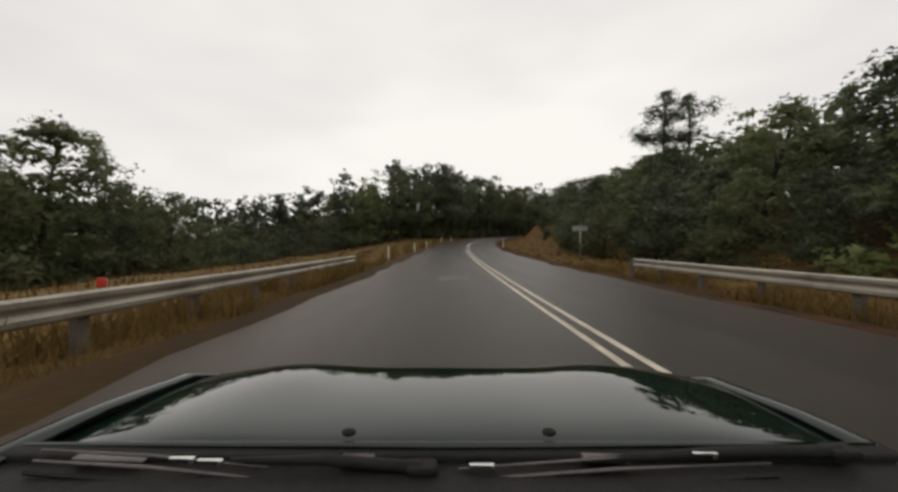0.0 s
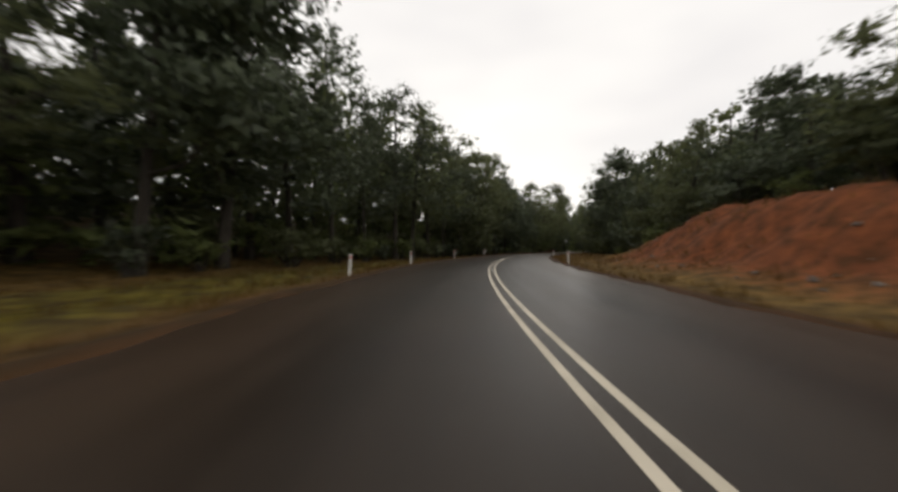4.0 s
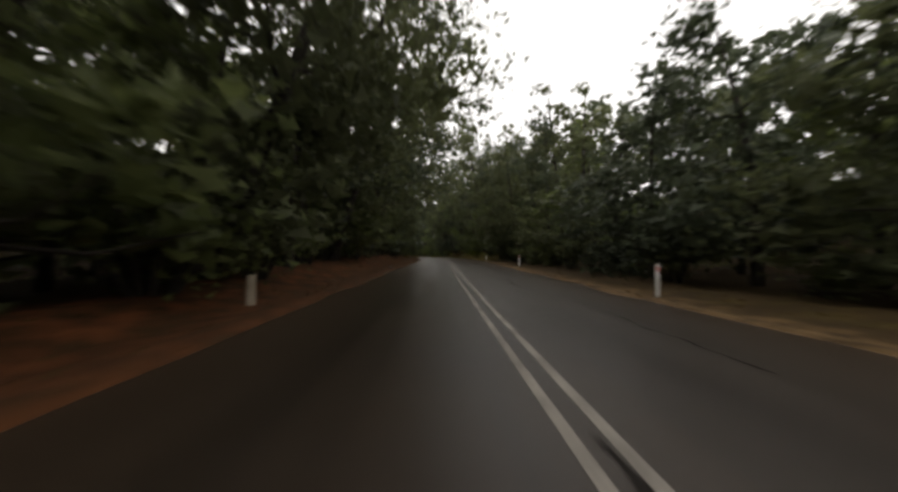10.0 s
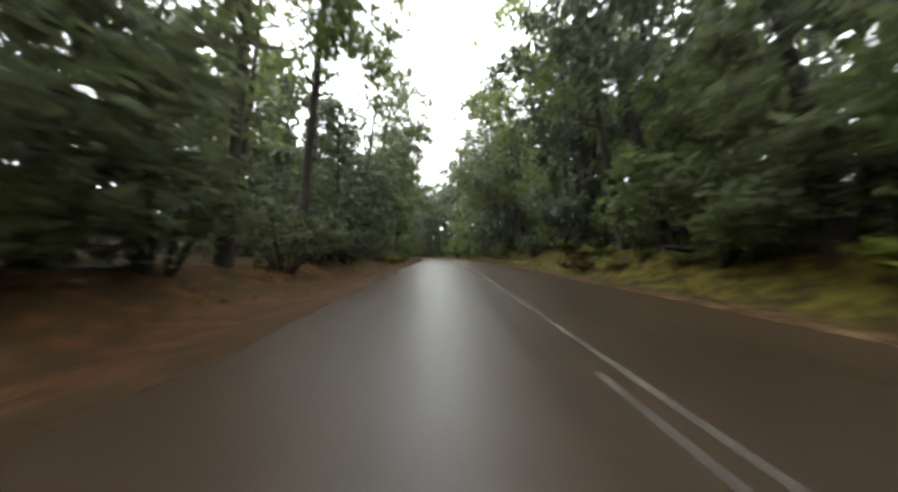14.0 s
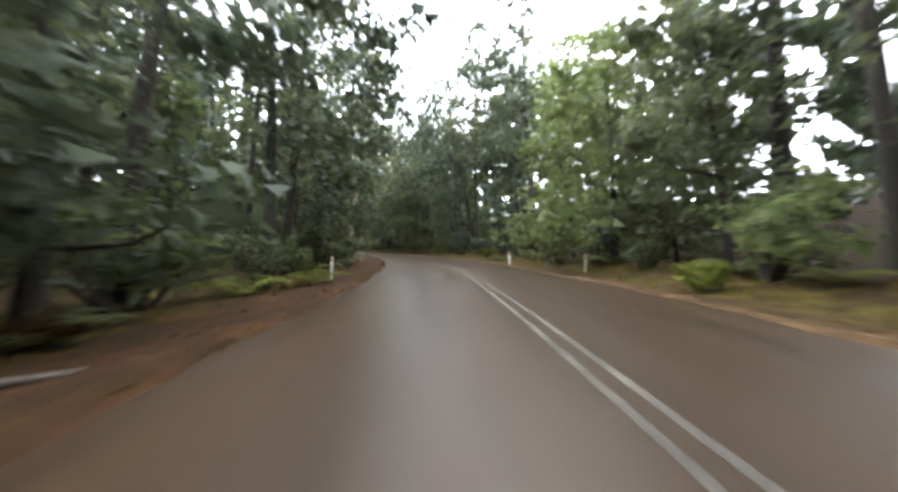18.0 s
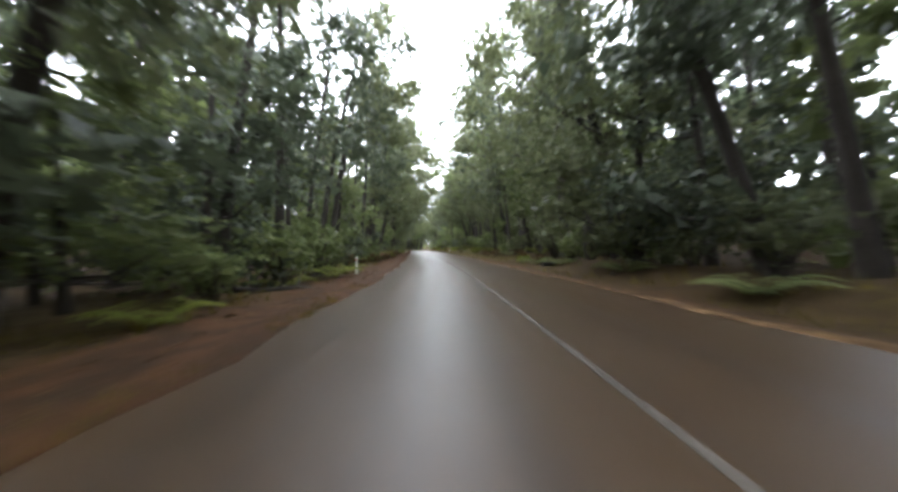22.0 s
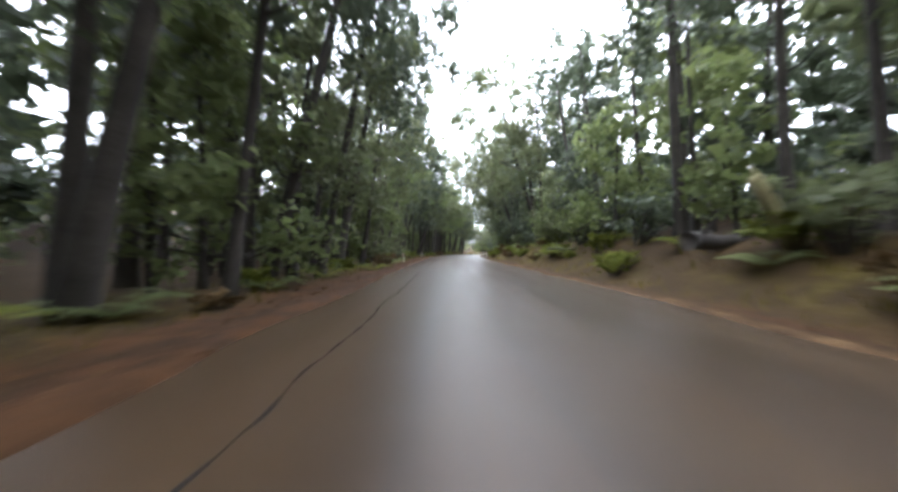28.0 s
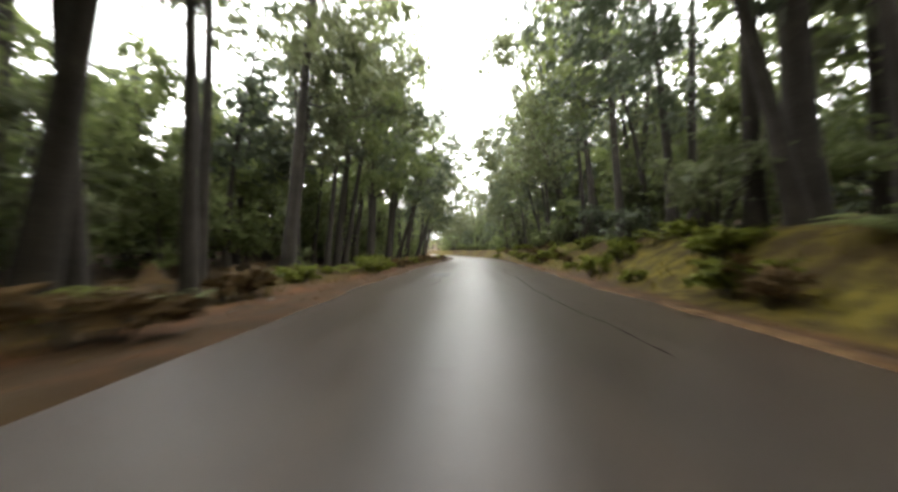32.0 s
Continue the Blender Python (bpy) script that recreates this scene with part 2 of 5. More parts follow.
weather(ASPHALT)
PATCH = material("asphalt_patch", [(0.022, 0.021, 0.02), (0.04, 0.038, 0.036)], 1.5, 0.55, 0.3, 50.0)
CRACK = material("crack_sealant", [(0.012, 0.010, 0.009), (0.02, 0.017, 0.014)], 2.0, 0.8, 0.1, 30.0, spec=0.08)
LINE = material("line_paint", [(0.27, 0.235, 0.175), (0.44, 0.39, 0.30), (0.55, 0.49, 0.39)], 2.2, 0.6, 0.2, 25.0)
LINE_DULL = material("dull_line_paint", [(0.08, 0.073, 0.064), (0.2, 0.18, 0.155), (0.31, 0.285, 0.245)], 1.8, 0.6, 0.2, 20.0, spec=0.12)
LINE_WORN = material("worn_line_paint", [(0.036, 0.029, 0.022), (0.062, 0.052, 0.041), (0.112, 0.097, 0.077)], 1.4, 0.6, 0.2, 18.0, spec=0.12)
LINE_FADED = material("faded_line_paint", [(0.036, 0.03, 0.024), (0.08, 0.069, 0.054), (0.17, 0.148, 0.115)], 1.6, 0.6, 0.2, 18.0, spec=0.12)
BARK = material("dark_bark", [(0.014, 0.011, 0.008), (0.032, 0.026, 0.019), (0.058, 0.048, 0.035)], 1.5, 0.95, 1.0, 14.0)
BARK_PALE = material("pale_bark", [(0.16, 0.115, 0.075), (0.29, 0.22, 0.15), (0.38, 0.31, 0.23)], 1.2, 0.9, 0.6, 10.0)
LEAF = [material("leaf_dark", [(0.050, 0.064, 0.036), (0.092, 0.110, 0.060)], 0.8, 0.5, 0, 6.0, spec=0.35, through_light=0.35, vary=0.3),
        material("leaf_olive", [(0.084, 0.098, 0.044), (0.152, 0.165, 0.078)], 0.8, 0.55, 0, 6.0, spec=0.3, through_light=0.52, vary=0.35),
        material("leaf_green", [(0.105, 0.134, 0.046), (0.19, 0.215, 0.078)], 0.8, 0.55, 0, 6.0, spec=0.3, through_light=0.55, vary=0.35),
        material("leaf_brown", [(0.052, 0.033, 0.014), (0.125, 0.08, 0.033)], 0.8, 0.8, 0, 6.0, spec=0.1, through_light=0.2, vary=0.4),
        material("leaf_bright", [(0.085, 0.105, 0.016), (0.18, 0.19, 0.034)], 0.8, 0.75, 0, 6.0, spec=0.15, through_light=0.45, vary=0.4)]
GRASS_DRY = material("dry_grass", [(0.066, 0.038, 0.012), (0.155, 0.094, 0.029)], 0.8, 0.9, 0, 5.0, spec=0.1, through_light=0.25, vary=0.45)
GRASS_TALL = material("tall_dry_grass", [(0.075, 0.047, 0.016), (0.22, 0.145, 0.05)], 0.8, 0.9, 0, 5.0, spec=0.1, through_light=0.3, vary=0.4)
GRASS_GREEN = material("green_grass", [(0.05, 0.043, 0.008), (0.13, 0.103, 0.0165)], 0.8, 0.9, 0, 5.0, spec=0.1, through_light=0.25, vary=0.4)
STEEL = material("galvanised_steel", [(0.17, 0.145, 0.11), (0.33, 0.30, 0.25), (0.42, 0.37, 0.28)], 1.2, 0.45, 0.1, 30.0, metal=0.55)
WHITE = material("white_plastic", [(0.55, 0.54, 0.5), (0.75, 0.74, 0.7)], 3.0, 0.6, 0.1, 20.0)
GREYED = material("weathered_wood", [(0.26, 0.21, 0.15), (0.46, 0.39, 0.30)], 3.0, 0.9, 0.4, 25.0)
POST_WOOD = material("stained_timber", [(0.06, 0.048, 0.036), (0.15, 0.125, 0.095)], 3.0, 0.9, 0.4, 25.0)
RED = material("red_reflector", [(0.38, 0.03, 0.02), (0.5, 0.05, 0.03)], 5.0, 0.35, 0.0, 20.0)
SIGN_BACK = material("sign_back_metal", [(0.24, 0.23, 0.21), (0.36, 0.35, 0.32)], 2.0, 0.55, 0.1, 20.0, metal=0.3)
STONE = material("stone", [(0.09, 0.08, 0.07), (0.2, 0.18, 0.16)], 3.0, 0.9, 0.8, 14.0)
PAINT = material("green_car_paint", [(0.0035, 0.0095, 0.0072), (0.005, 0.0125, 0.0095)], 1.0, 0.5, 0.0, 30.0, coat=1.0, spec=0.0)
PAINT.node_tree.nodes["Principled BSDF"].inputs["Coat Roughness"].default_value = 0.008
BLADE = material("dull_metal", [(0.05, 0.043, 0.042), (0.12, 0.105, 0.10)], 8.0, 0.4, 0.1, 60.0, metal=0.4)
RUBBER = material("black_rubber", [(0.012, 0.012, 0.012), (0.022, 0.022, 0.022)], 6.0, 0.7, 0.2, 60.0, spec=0.12)
PLASTIC = material("grey_plastic", [(0.012, 0.011, 0.011), (0.022, 0.02, 0.019)], 6.0, 0.6, 0.2, 60.0, spec=0.12)
CHROME = material("bright_metal", [(0.5, 0.5, 0.48), (0.65, 0.64, 0.62)], 6.0, 0.25, 0.0, 30.0, metal=1.0)


# ---- mesh helpers ----
def mesh_object(name, verts, faces, mat, parent=None, label="", flat=True):
    me = bpy.data.meshes.new(name)
    me.from_pydata([tuple(v) for v in verts] if not isinstance(verts, np.ndarray) else verts.tolist(), [], faces if not isinstance(faces, np.ndarray) else faces.tolist())
    me.materials.append(mat)
    if not flat:
        me.polygons.foreach_set("use_smooth", [True] * len(me.polygons))
    ob = new(name, me)
    if parent:
        ob.parent = parent
    return tagged(ob, label)


def part(name, bm, mat, parent, label="", flat=False):
    me = bpy.data.meshes.new(name)
    bm.to_mesh(me)
    bm.free()
    me.materials.append(mat)
    if not flat:
        me.polygons.foreach_set("use_smooth", [True] * len(me.polygons))
    ob = new(name, me)
    if parent:
        ob.parent = parent
    return tagged(ob, label)


def box(bm, size, at, turn=(0, 0, 0), bevel=0.0):
    r = bmesh.ops.create_cube(bm, size=1.0)
    m = pose(*at, *turn) @ Matrix.Diagonal((*size, 1))
    bmesh.ops.transform(bm, matrix=m, verts=r["verts"])
    if bevel:
        es = list({e for v in r["verts"] for e in v.link_edges})
        bmesh.ops.bevel(bm, geom=es, offset=bevel, segments=2, affect="EDGES", profile=0.6)
    return bm


def tube(points, radii, sides=7):
    """Verts and quads of a tapered tube along points."""
    V, Q = [], []
    pts = [Vector(p) for p in points]
    for i, p in enumerate(pts):
        d = (pts[min(i + 1, len(pts) - 1)] - pts[max(i - 1, 0)]).normalized()
        a = d.cross(Vector((0.31, 0.95, 0.1))).normalized()
        b = d.cross(a)
        for k in range(sides):
            w = 2 * math.pi * k / sides
            V.append(p + (a * math.cos(w) + b * math.sin(w)) * radii[i])
    for i in range(len(pts) - 1):
        for k in range(sides):
            k2 = (k + 1) % sides
            Q.append((i * sides + k, i * sides + k2, (i + 1) * sides + k2, (i + 1) * sides + k))
    Q.append(tuple((len(pts) - 1) * sides + k for k in range(sides)))
    return V, Q


def foliage(rng, clumps, fine, core, size, axis_pull=0.35):
    """Leaf sprays in tufts on the clumps' outsides, and larger, sparser sprays of inner leaves; each spray is shaded with its clump's round form.
    Returns verts, triangles and the normals of the verts."""
    clumps = np.asarray(clumps)
    mid = clumps[:, :3].mean(0)
    w = clumps[:, 3] ** 2 * np.where(clumps[:, 0] < mid[0] - 1.0, 0.6, 1.0)
    tufts = max(8, fine // 9)
    who = rng.choice(len(clumps), tufts, p=w / w.sum())
    d = rng.normal(size=(tufts, 3))
    d /= np.linalg.norm(d, axis=1)[:, None]
    d[:, 2] = d[:, 2] * 0.72 + 0.08
    r = clumps[who, 3]
    heart = clumps[who, :3] + d * (r * rng.uniform(0.55, 1.05, tufts))[:, None]
    pick = rng.integers(0, tufts, fine)
    spread = (r[pick] * 0.20)[:, None]
    fine_c = heart[pick] + rng.normal(size=(fine, 3)) * spread * (1, 1, 0.6)
    own = who[pick]
    cw = rng.choice(len(clumps), core, p=w / w.sum())
    dc = rng.normal(size=(core, 3))
    dc /= np.linalg.norm(dc, axis=1)[:, None]
    core_c = clumps[cw, :3] + dc * (clumps[cw, 3] * rng.uniform(0.1, 0.72, core))[:, None] * (1, 1, 0.75)
    C, own = np.concatenate([fine_c, core_c]), np.concatenate([own, cw])
    n = fine + core
    L = np.concatenate([rng.uniform(0.7, 1.3, fine) * size, rng.uniform(1.6, 2.5, core) * size])[:, None]
    W = L * np.concatenate([rng.uniform(0.5, 0.85, fine), rng.uniform(0.65, 0.95, core)])[:, None]
    a = rng.normal(size=(n, 3))
    a[:, 2] = a[:, 2] * 0.6 - 0.25
    a /= np.linalg.norm(a, axis=1)[:, None]
    e = np.cross(a, rng.normal(size=(n, 3)))
    e /= np.linalg.norm(e, axis=1)[:, None] + 1e-9
    k = rng.uniform(-0.5, 0.5, (n, 1))
    V = np.stack([C - a * L * 0.5, C + a * L * 0.5 + e * W * (0.5 + k), C + a * L * 0.3 - e * W * (0.5 - k)], 1)
    out = C - clumps[own, :3]
    out /= np.linalg.norm(out, axis=1)[:, None] + 1e-9
    away = C - mid
    away /= np.linalg.norm(away, axis=1)[:, None] + 1e-9
    out = out + away * axis_pull + (0, 0, 0.15)
    face = np.cross(V[:, 1] - V[:, 0], V[:, 2] - V[:, 0])
    face /= np.linalg.norm(face, axis=1)[:, None] + 1e-9
    wrong = (face * out).sum(1) < 0
    V[wrong] = V[wrong][:, (0, 2, 1)]
    face[wrong] *= -1
    N = out / np.linalg.norm(out, axis=1)[:, None] + face * 0.55
    N /= np.linalg.norm(N, axis=1)[:, None]
    return V.reshape(-1, 3), np.arange(3 * n).reshape(-1, 3), np.repeat(N, 3, 0)


def leafy(name, made, mat, parent=None, label=""):
    """A mesh of foliage with its rounded shading."""
    V, F, N = made
    ob = mesh_object(name, V, F, mat, parent, label, flat=False)
    ob.data.normals_split_custom_set_from_vertices(N.tolist())
    return ob


# ---- ground, road and verges ----
def bank(s, off):
    """Height of the ground over the road's surface."""
    s, off = np.asarray(s, float), np.asarray(off, float)
    out = np.where(off < 0, -off - left_edge(s), off - right_edge(s))
    ramp = lambda a, b, v: np.clip((v - a) / (b - a), 0, 1) ** 2 * (3 - 2 * np.clip((v - a) / (b - a), 0, 1))
    # left: a wide grassy shelf over a valley, then a level forest floor
    valley = np.interp(s, [-20, 30, 75, 105], [1, 1, 0.7, 0])
    level = -0.12 * ramp(0, 2, out) - 0.25 * ramp(1, 4, out) * np.interp(s, [90, 140, 330, 360], [0, 1, 1, 0.2])
    lift_l = np.interp(s, [195, 215, 255, 300, 330, 345], [0, 0.5, 0.9, 0.7, 0.3, 0])
    left = level - valley * 5.5 * ramp(9, 26, out) + lift_l * 1.5 * ramp(1.4, 4.6, out) + 8.0 * ramp(9, 45, out) * (1 - valley)
    # right: low verge, a red cutting, then mossy banks
    cut = np.interp(s, [42, 62, 85, 108, 128], [0, 0.5, 0.92, 1, 0])
    mossy = np.interp(s, [255, 275, 320, 345, 400, 440, 480, 560, 700], [0, 1, 1, 0.3, 0.45, 0.4, 0.9, 1.2, 1.4])
    right = -0.12 * ramp(0, 1.2, out) + cut * (0.5 * ramp(1.5, 5, out) + 3.0 * ramp(4.5, 8.5, out)) + mossy * 1.55 * ramp(1.4, 5.6, out) + \
        (2.5 + np.interp(s, [100, 160], [0, 5.5])) * ramp(8, 42, out) + np.interp(s, [-20, 60, 120], [3, 3, 0]) * ramp(6, 22, out)
    return np.where(out <= 0, 0.0, np.where(off < 0, left, right))


def ground_height(s, off):
    x, y = spot(s, off)
    bumps = 0.0
    out = np.where(np.asarray(off) < 0, -np.asarray(off) - left_edge(s), np.asarray(off) - right_edge(s))
    wob = 0.10 * np.sin(x * 0.9 + 1.3 * np.sin(y * 0.37)) * np.sin(y * 0.8 + 0.7 * np.sin(x * 0.53)) + 0.04 * np.sin(x * 3.1 + y * 1.7) * np.sin(y * 2.6 - x)
    # rills and slumps in the red cutting
    face = np.where(np.asarray(off) > 0, np.interp(s, [50, 68, 130, 140], [0, 1, 1, 0]) * np.clip(np.minimum(out - 4.2, 10 - out), 0, 1), 0)
    rill = np.sin(s * 2.3 + np.sin(out * 1.1)) * 0.5 + np.sin(s * 4.9 + 2 * np.sin(s * 0.7 + out * 0.8)) * 0.35 + np.sin(s * 0.8 + out * 1.9) * 0.6 + np.sin(s * 7.7 - out * 4.3) * np.sin(out * 5.1 + s) * 0.4
    return road_z(s) + bank(s, off) + wob * np.clip(out / 3, 0, 1) + 0.15 * face * rill


def zones(s, off):
    out = np.where(off < 0, -off - left_edge(s), off - right_edge(s))
    L = off < 0
    hat = lambda v, a, b, c, d: np.clip(np.minimum((v - a) / (b - a), (d - v) / (d - c)), 0, 1)
    open_l, open_r = np.interp(s, [100, 140, 170], [1, 0.4, 0]), np.interp(s, [165, 200], [1, 0])
    dry = np.where(L, open_l * hat(out, 0.5, 1.2, 13, 22), open_r * hat(out, 0.3, 0.8, 9, 14))
    # moss cut back at 308-330: the bank's shade put into its colour
    moss_r = np.interp(s, [185, 200, 225, 255, 270, 297, 308, 330, 400, 440, 468, 490, 515, 550, 572], [0, 0.35, 0, 0, 1.0, 1.0, 0.4, 0.4, 0.3, 0.2, 0.7, 0.7, 0.2, 0.25, 0.95])
    moss_l = np.interp(s, [40, 60, 100, 140, 165, 185, 270, 290, 330, 345, 380, 800], [0, 0.8, 0.95, 0.5, 0.6, 0, 0, 0.25, 0.35, 0.3, 0.3, 0.25])
    moss = np.where(L, moss_l * hat(out, 1.6, 2.6, 7, 10), moss_r * hat(out, 0.8, 1.8, 3.8, 7.5))
    tracts = 0.5 + 0.5 * np.sin(s * 0.23 + 1.7 * np.sin(s * 0.061) + 0.5 * out) * np.sin(out * 1.1 + 0.9 * np.sin(s * 0.31))
    moss = moss * np.where(s > 390, np.clip(tracts * 1.9 - 0.25, 0, 1), 1)
    red_r = np.interp(s, [58, 76, 92, 112, 124], [0, 0.45, 1, 1, 0])
    red = np.where(L, 0, red_r * hat(out, 2.2, 5.2, 9.2, 10))
    # dirt thinned at 260-320 and past 585, canopy shade put into the colour
    dirt_shade_l = np.interp(s, [-20, 0, 30, 90, 130, 260, 320, 345, 560, 585, 800], [0.1, 0.15, 0.4, 0.5, 0.4, 0.35, 0.4, 0.95, 0.95, 0.45, 0.45])
    dirt = np.where(L, dirt_shade_l * hat(out, -2, -1, 1.6, 2.8), 0.9 * hat(out, -2, -1, 0.9, 1.8))
    # red soil cut past 215: the overhanging canopy's shade put into the verge colour
    redsoil_shade = np.where(L, np.interp(s, [120, 150, 195, 215, 285, 310, 800], [0, 1.0, 0.95, 0.35, 0.22, 0.2, 0.3]) * hat(out, np.interp(s, [260, 300], [-0.6, 0.8]), np.interp(s, [260, 300], [0.1, 1.6]), 2.6 + np.interp(s, [195, 215, 285, 310], [0, 2.5, 2.5, 0]), 3.6 + np.interp(s, [195, 215, 285, 310], [0, 2.5, 2.5, 0])), 0)
    sand = np.where(L, 0, np.interp(s, [150, 175, 262, 285, 335, 360, 400, 800], [0, 1, 1, 0.3, 0.7, 0.6, 0.55, 0.5]) * hat(out, -0.4, -0.1, np.interp(s, [170, 300, 380, 420], [1.2, 1.0, 0.8, 0.2]), np.interp(s, [170, 300, 380, 420], [2.2, 1.8, 1.5, 0.7])))
    return dry, moss, np.maximum(red, redsoil_shade), dirt, sand


def build_ground():
    outs = np.array([-1.2, -0.15, 0.05, 0.4, 0.9, 1.5, 2.2, 3.0, 3.8, 4.4, 4.8, 5.2, 5.6, 6.0, 6.4, 6.8, 7.2, 7.6, 8.0, 8.4, 9.0, 9.8, 11, 13.5, 17, 22, 30, 42, 60, 82])
    st = np.concatenate([np.arange(-80, 44, 1.5), np.arange(44, 142, 0.6), np.arange(142, 862, 1.5)])
    cols = []
    for i, o in enumerate(outs[::-1]):
        cols.append(-(left_edge(st) + o))
    cols += [right_edge(st) + o for o in outs]
    off = np.stack(cols, 1)
    S = np.repeat(st[:, None], off.shape[1], 1)
    rag = 0.16 * np.sin(S * 0.83) * np.sin(S * 0.31 + 1) + 0.07 * np.sin(S * 2.7)
    near = np.minimum(np.abs(off + left_edge(S)), np.abs(off - right_edge(S))) < 0.6
    off2 = off + np.where(near, rag, 0)
    x, y = spot(S, off2)
    z = ground_height(S, off)
    out = np.where(off < 0, -off - left_edge(S), off - right_edge(S))
    z = np.where(out < -0.5, z - 0.3, np.where(out < 0, z - 0.06, np.where(out < 0.5, z + 0.014 + 0.1 * np.clip(out, 0, 0.4), z)))
    z = np.where(out > 70, -9.0, z)
    V = np.stack([x, y, z], 2).reshape(-1, 3)
    n, m = off.shape
    idx = np.arange(n * m).reshape(n, m)
    F = np.stack([idx[:-1, :-1], idx[:-1, 1:], idx[1:, 1:], idx[1:, :-1]], 2).reshape(-1, 4)
    zn = [a.reshape(-1) for a in zones(S, off)]
    k = len(V)
    far = np.array([(-2500, -2500, -9), (2500, -2500, -9), (2500, 2500, -9), (-2500, 2500, -9)], float)
    V = np.concatenate([V, far])
    F = F.tolist() + [(k, k + 1, k + 2, k + 3)]
    ob = mesh_object("ground", V, F, GROUND, flat=False)
    for name, vals in zip(("dry", "moss", "red", "dirt", "sand"), zn):
        a = ob.data.attributes.new(name, "FLOAT", "POINT")
        a.data.foreach_set("value", np.concatenate([vals, np.zeros(4)]))
    return tagged(ob, "dirt verges, grassy banks and forest floor along the road", "ground", kind="structure")


def strip(name, s0, s1, o0, o1, lift, mat, step=2.0, parent=None):
    """A band on the road's surface from station s0 to s1, between two offsets (numbers or functions)."""
    st = np.linspace(s0, s1, max(2, int((s1 - s0) / step) + 1))
    f0 = o0(st) if callable(o0) else np.full(len(st), o0)
    f1 = o1(st) if callable(o1) else np.full(len(st), o1)
    V = []
    for o in (f0, f1):
        x, y = spot(st, o)
        V.append(np.stack([x, y, road_z(st) + lift], 1))
    V = np.stack(V, 1).reshape(-1, 3)
    i = np.arange(len(st) - 1) * 2
    F = np.stack([i, i + 1, i + 3, i + 2], 1)
    return mesh_object(name, V, F, mat, parent)


build_ground()
road = strip("road", -80, 858, lambda s: -left_edge(s) - 0.12, lambda s: right_edge(s) + 0.12, 0.0, ASPHALT)
for name, vals in (("across", None), ("along", None)):
    n = len(road.data.vertices) // 2
    st = np.linspace(-80, 858, n)
    vals = np.stack([-left_edge(st) - 0.12, right_edge(st) + 0.12], 1).reshape(-1) if name == "across" else np.repeat(st, 2)
    road.data.attributes.new(name, "FLOAT", "POINT").data.foreach_set("value", vals)
tagged(road, "damp dark grey asphalt two-lane country road", "road", kind="structure")
LINES = [(-80, 190, -0.19, LINE), (-80, 190, 0.09, LINE), (190, 264, -0.19, LINE_DULL), (190, 264, 0.09, LINE_DULL), (264, 335, 0.09, LINE_WORN), (264, 276, -0.19, LINE_WORN),
         (335, 396, -0.19, LINE_FADED), (335, 391, 0.09, LINE_FADED), (391, 409, lambda s: np.interp(s, [391, 409], [0.09, -0.07]), LINE_WORN), (409, 432, -0.07, LINE_WORN), (432, 447, -0.07, LINE_FADED), (452, 457, -0.06, LINE_DULL)]
for a, b, o, mat in LINES:
    tagged(strip("centre_line", a, b, o, (lambda s, o=o: o(s) + 0.10) if callable(o) else o + 0.10, 0.004, mat), "white painted centre line on the asphalt, slightly worn", "road marking", "centre line markings", "structure")
for k in range(3):
    a = 468.4 + 12 * k
    tagged(strip("centre_dash", a, a + 4.6, -0.05, 0.03, 0.004, LINE_DULL if k else LINE, 1.0), "white painted dash of the broken centre line", "road marking", "centre dashes", "structure")


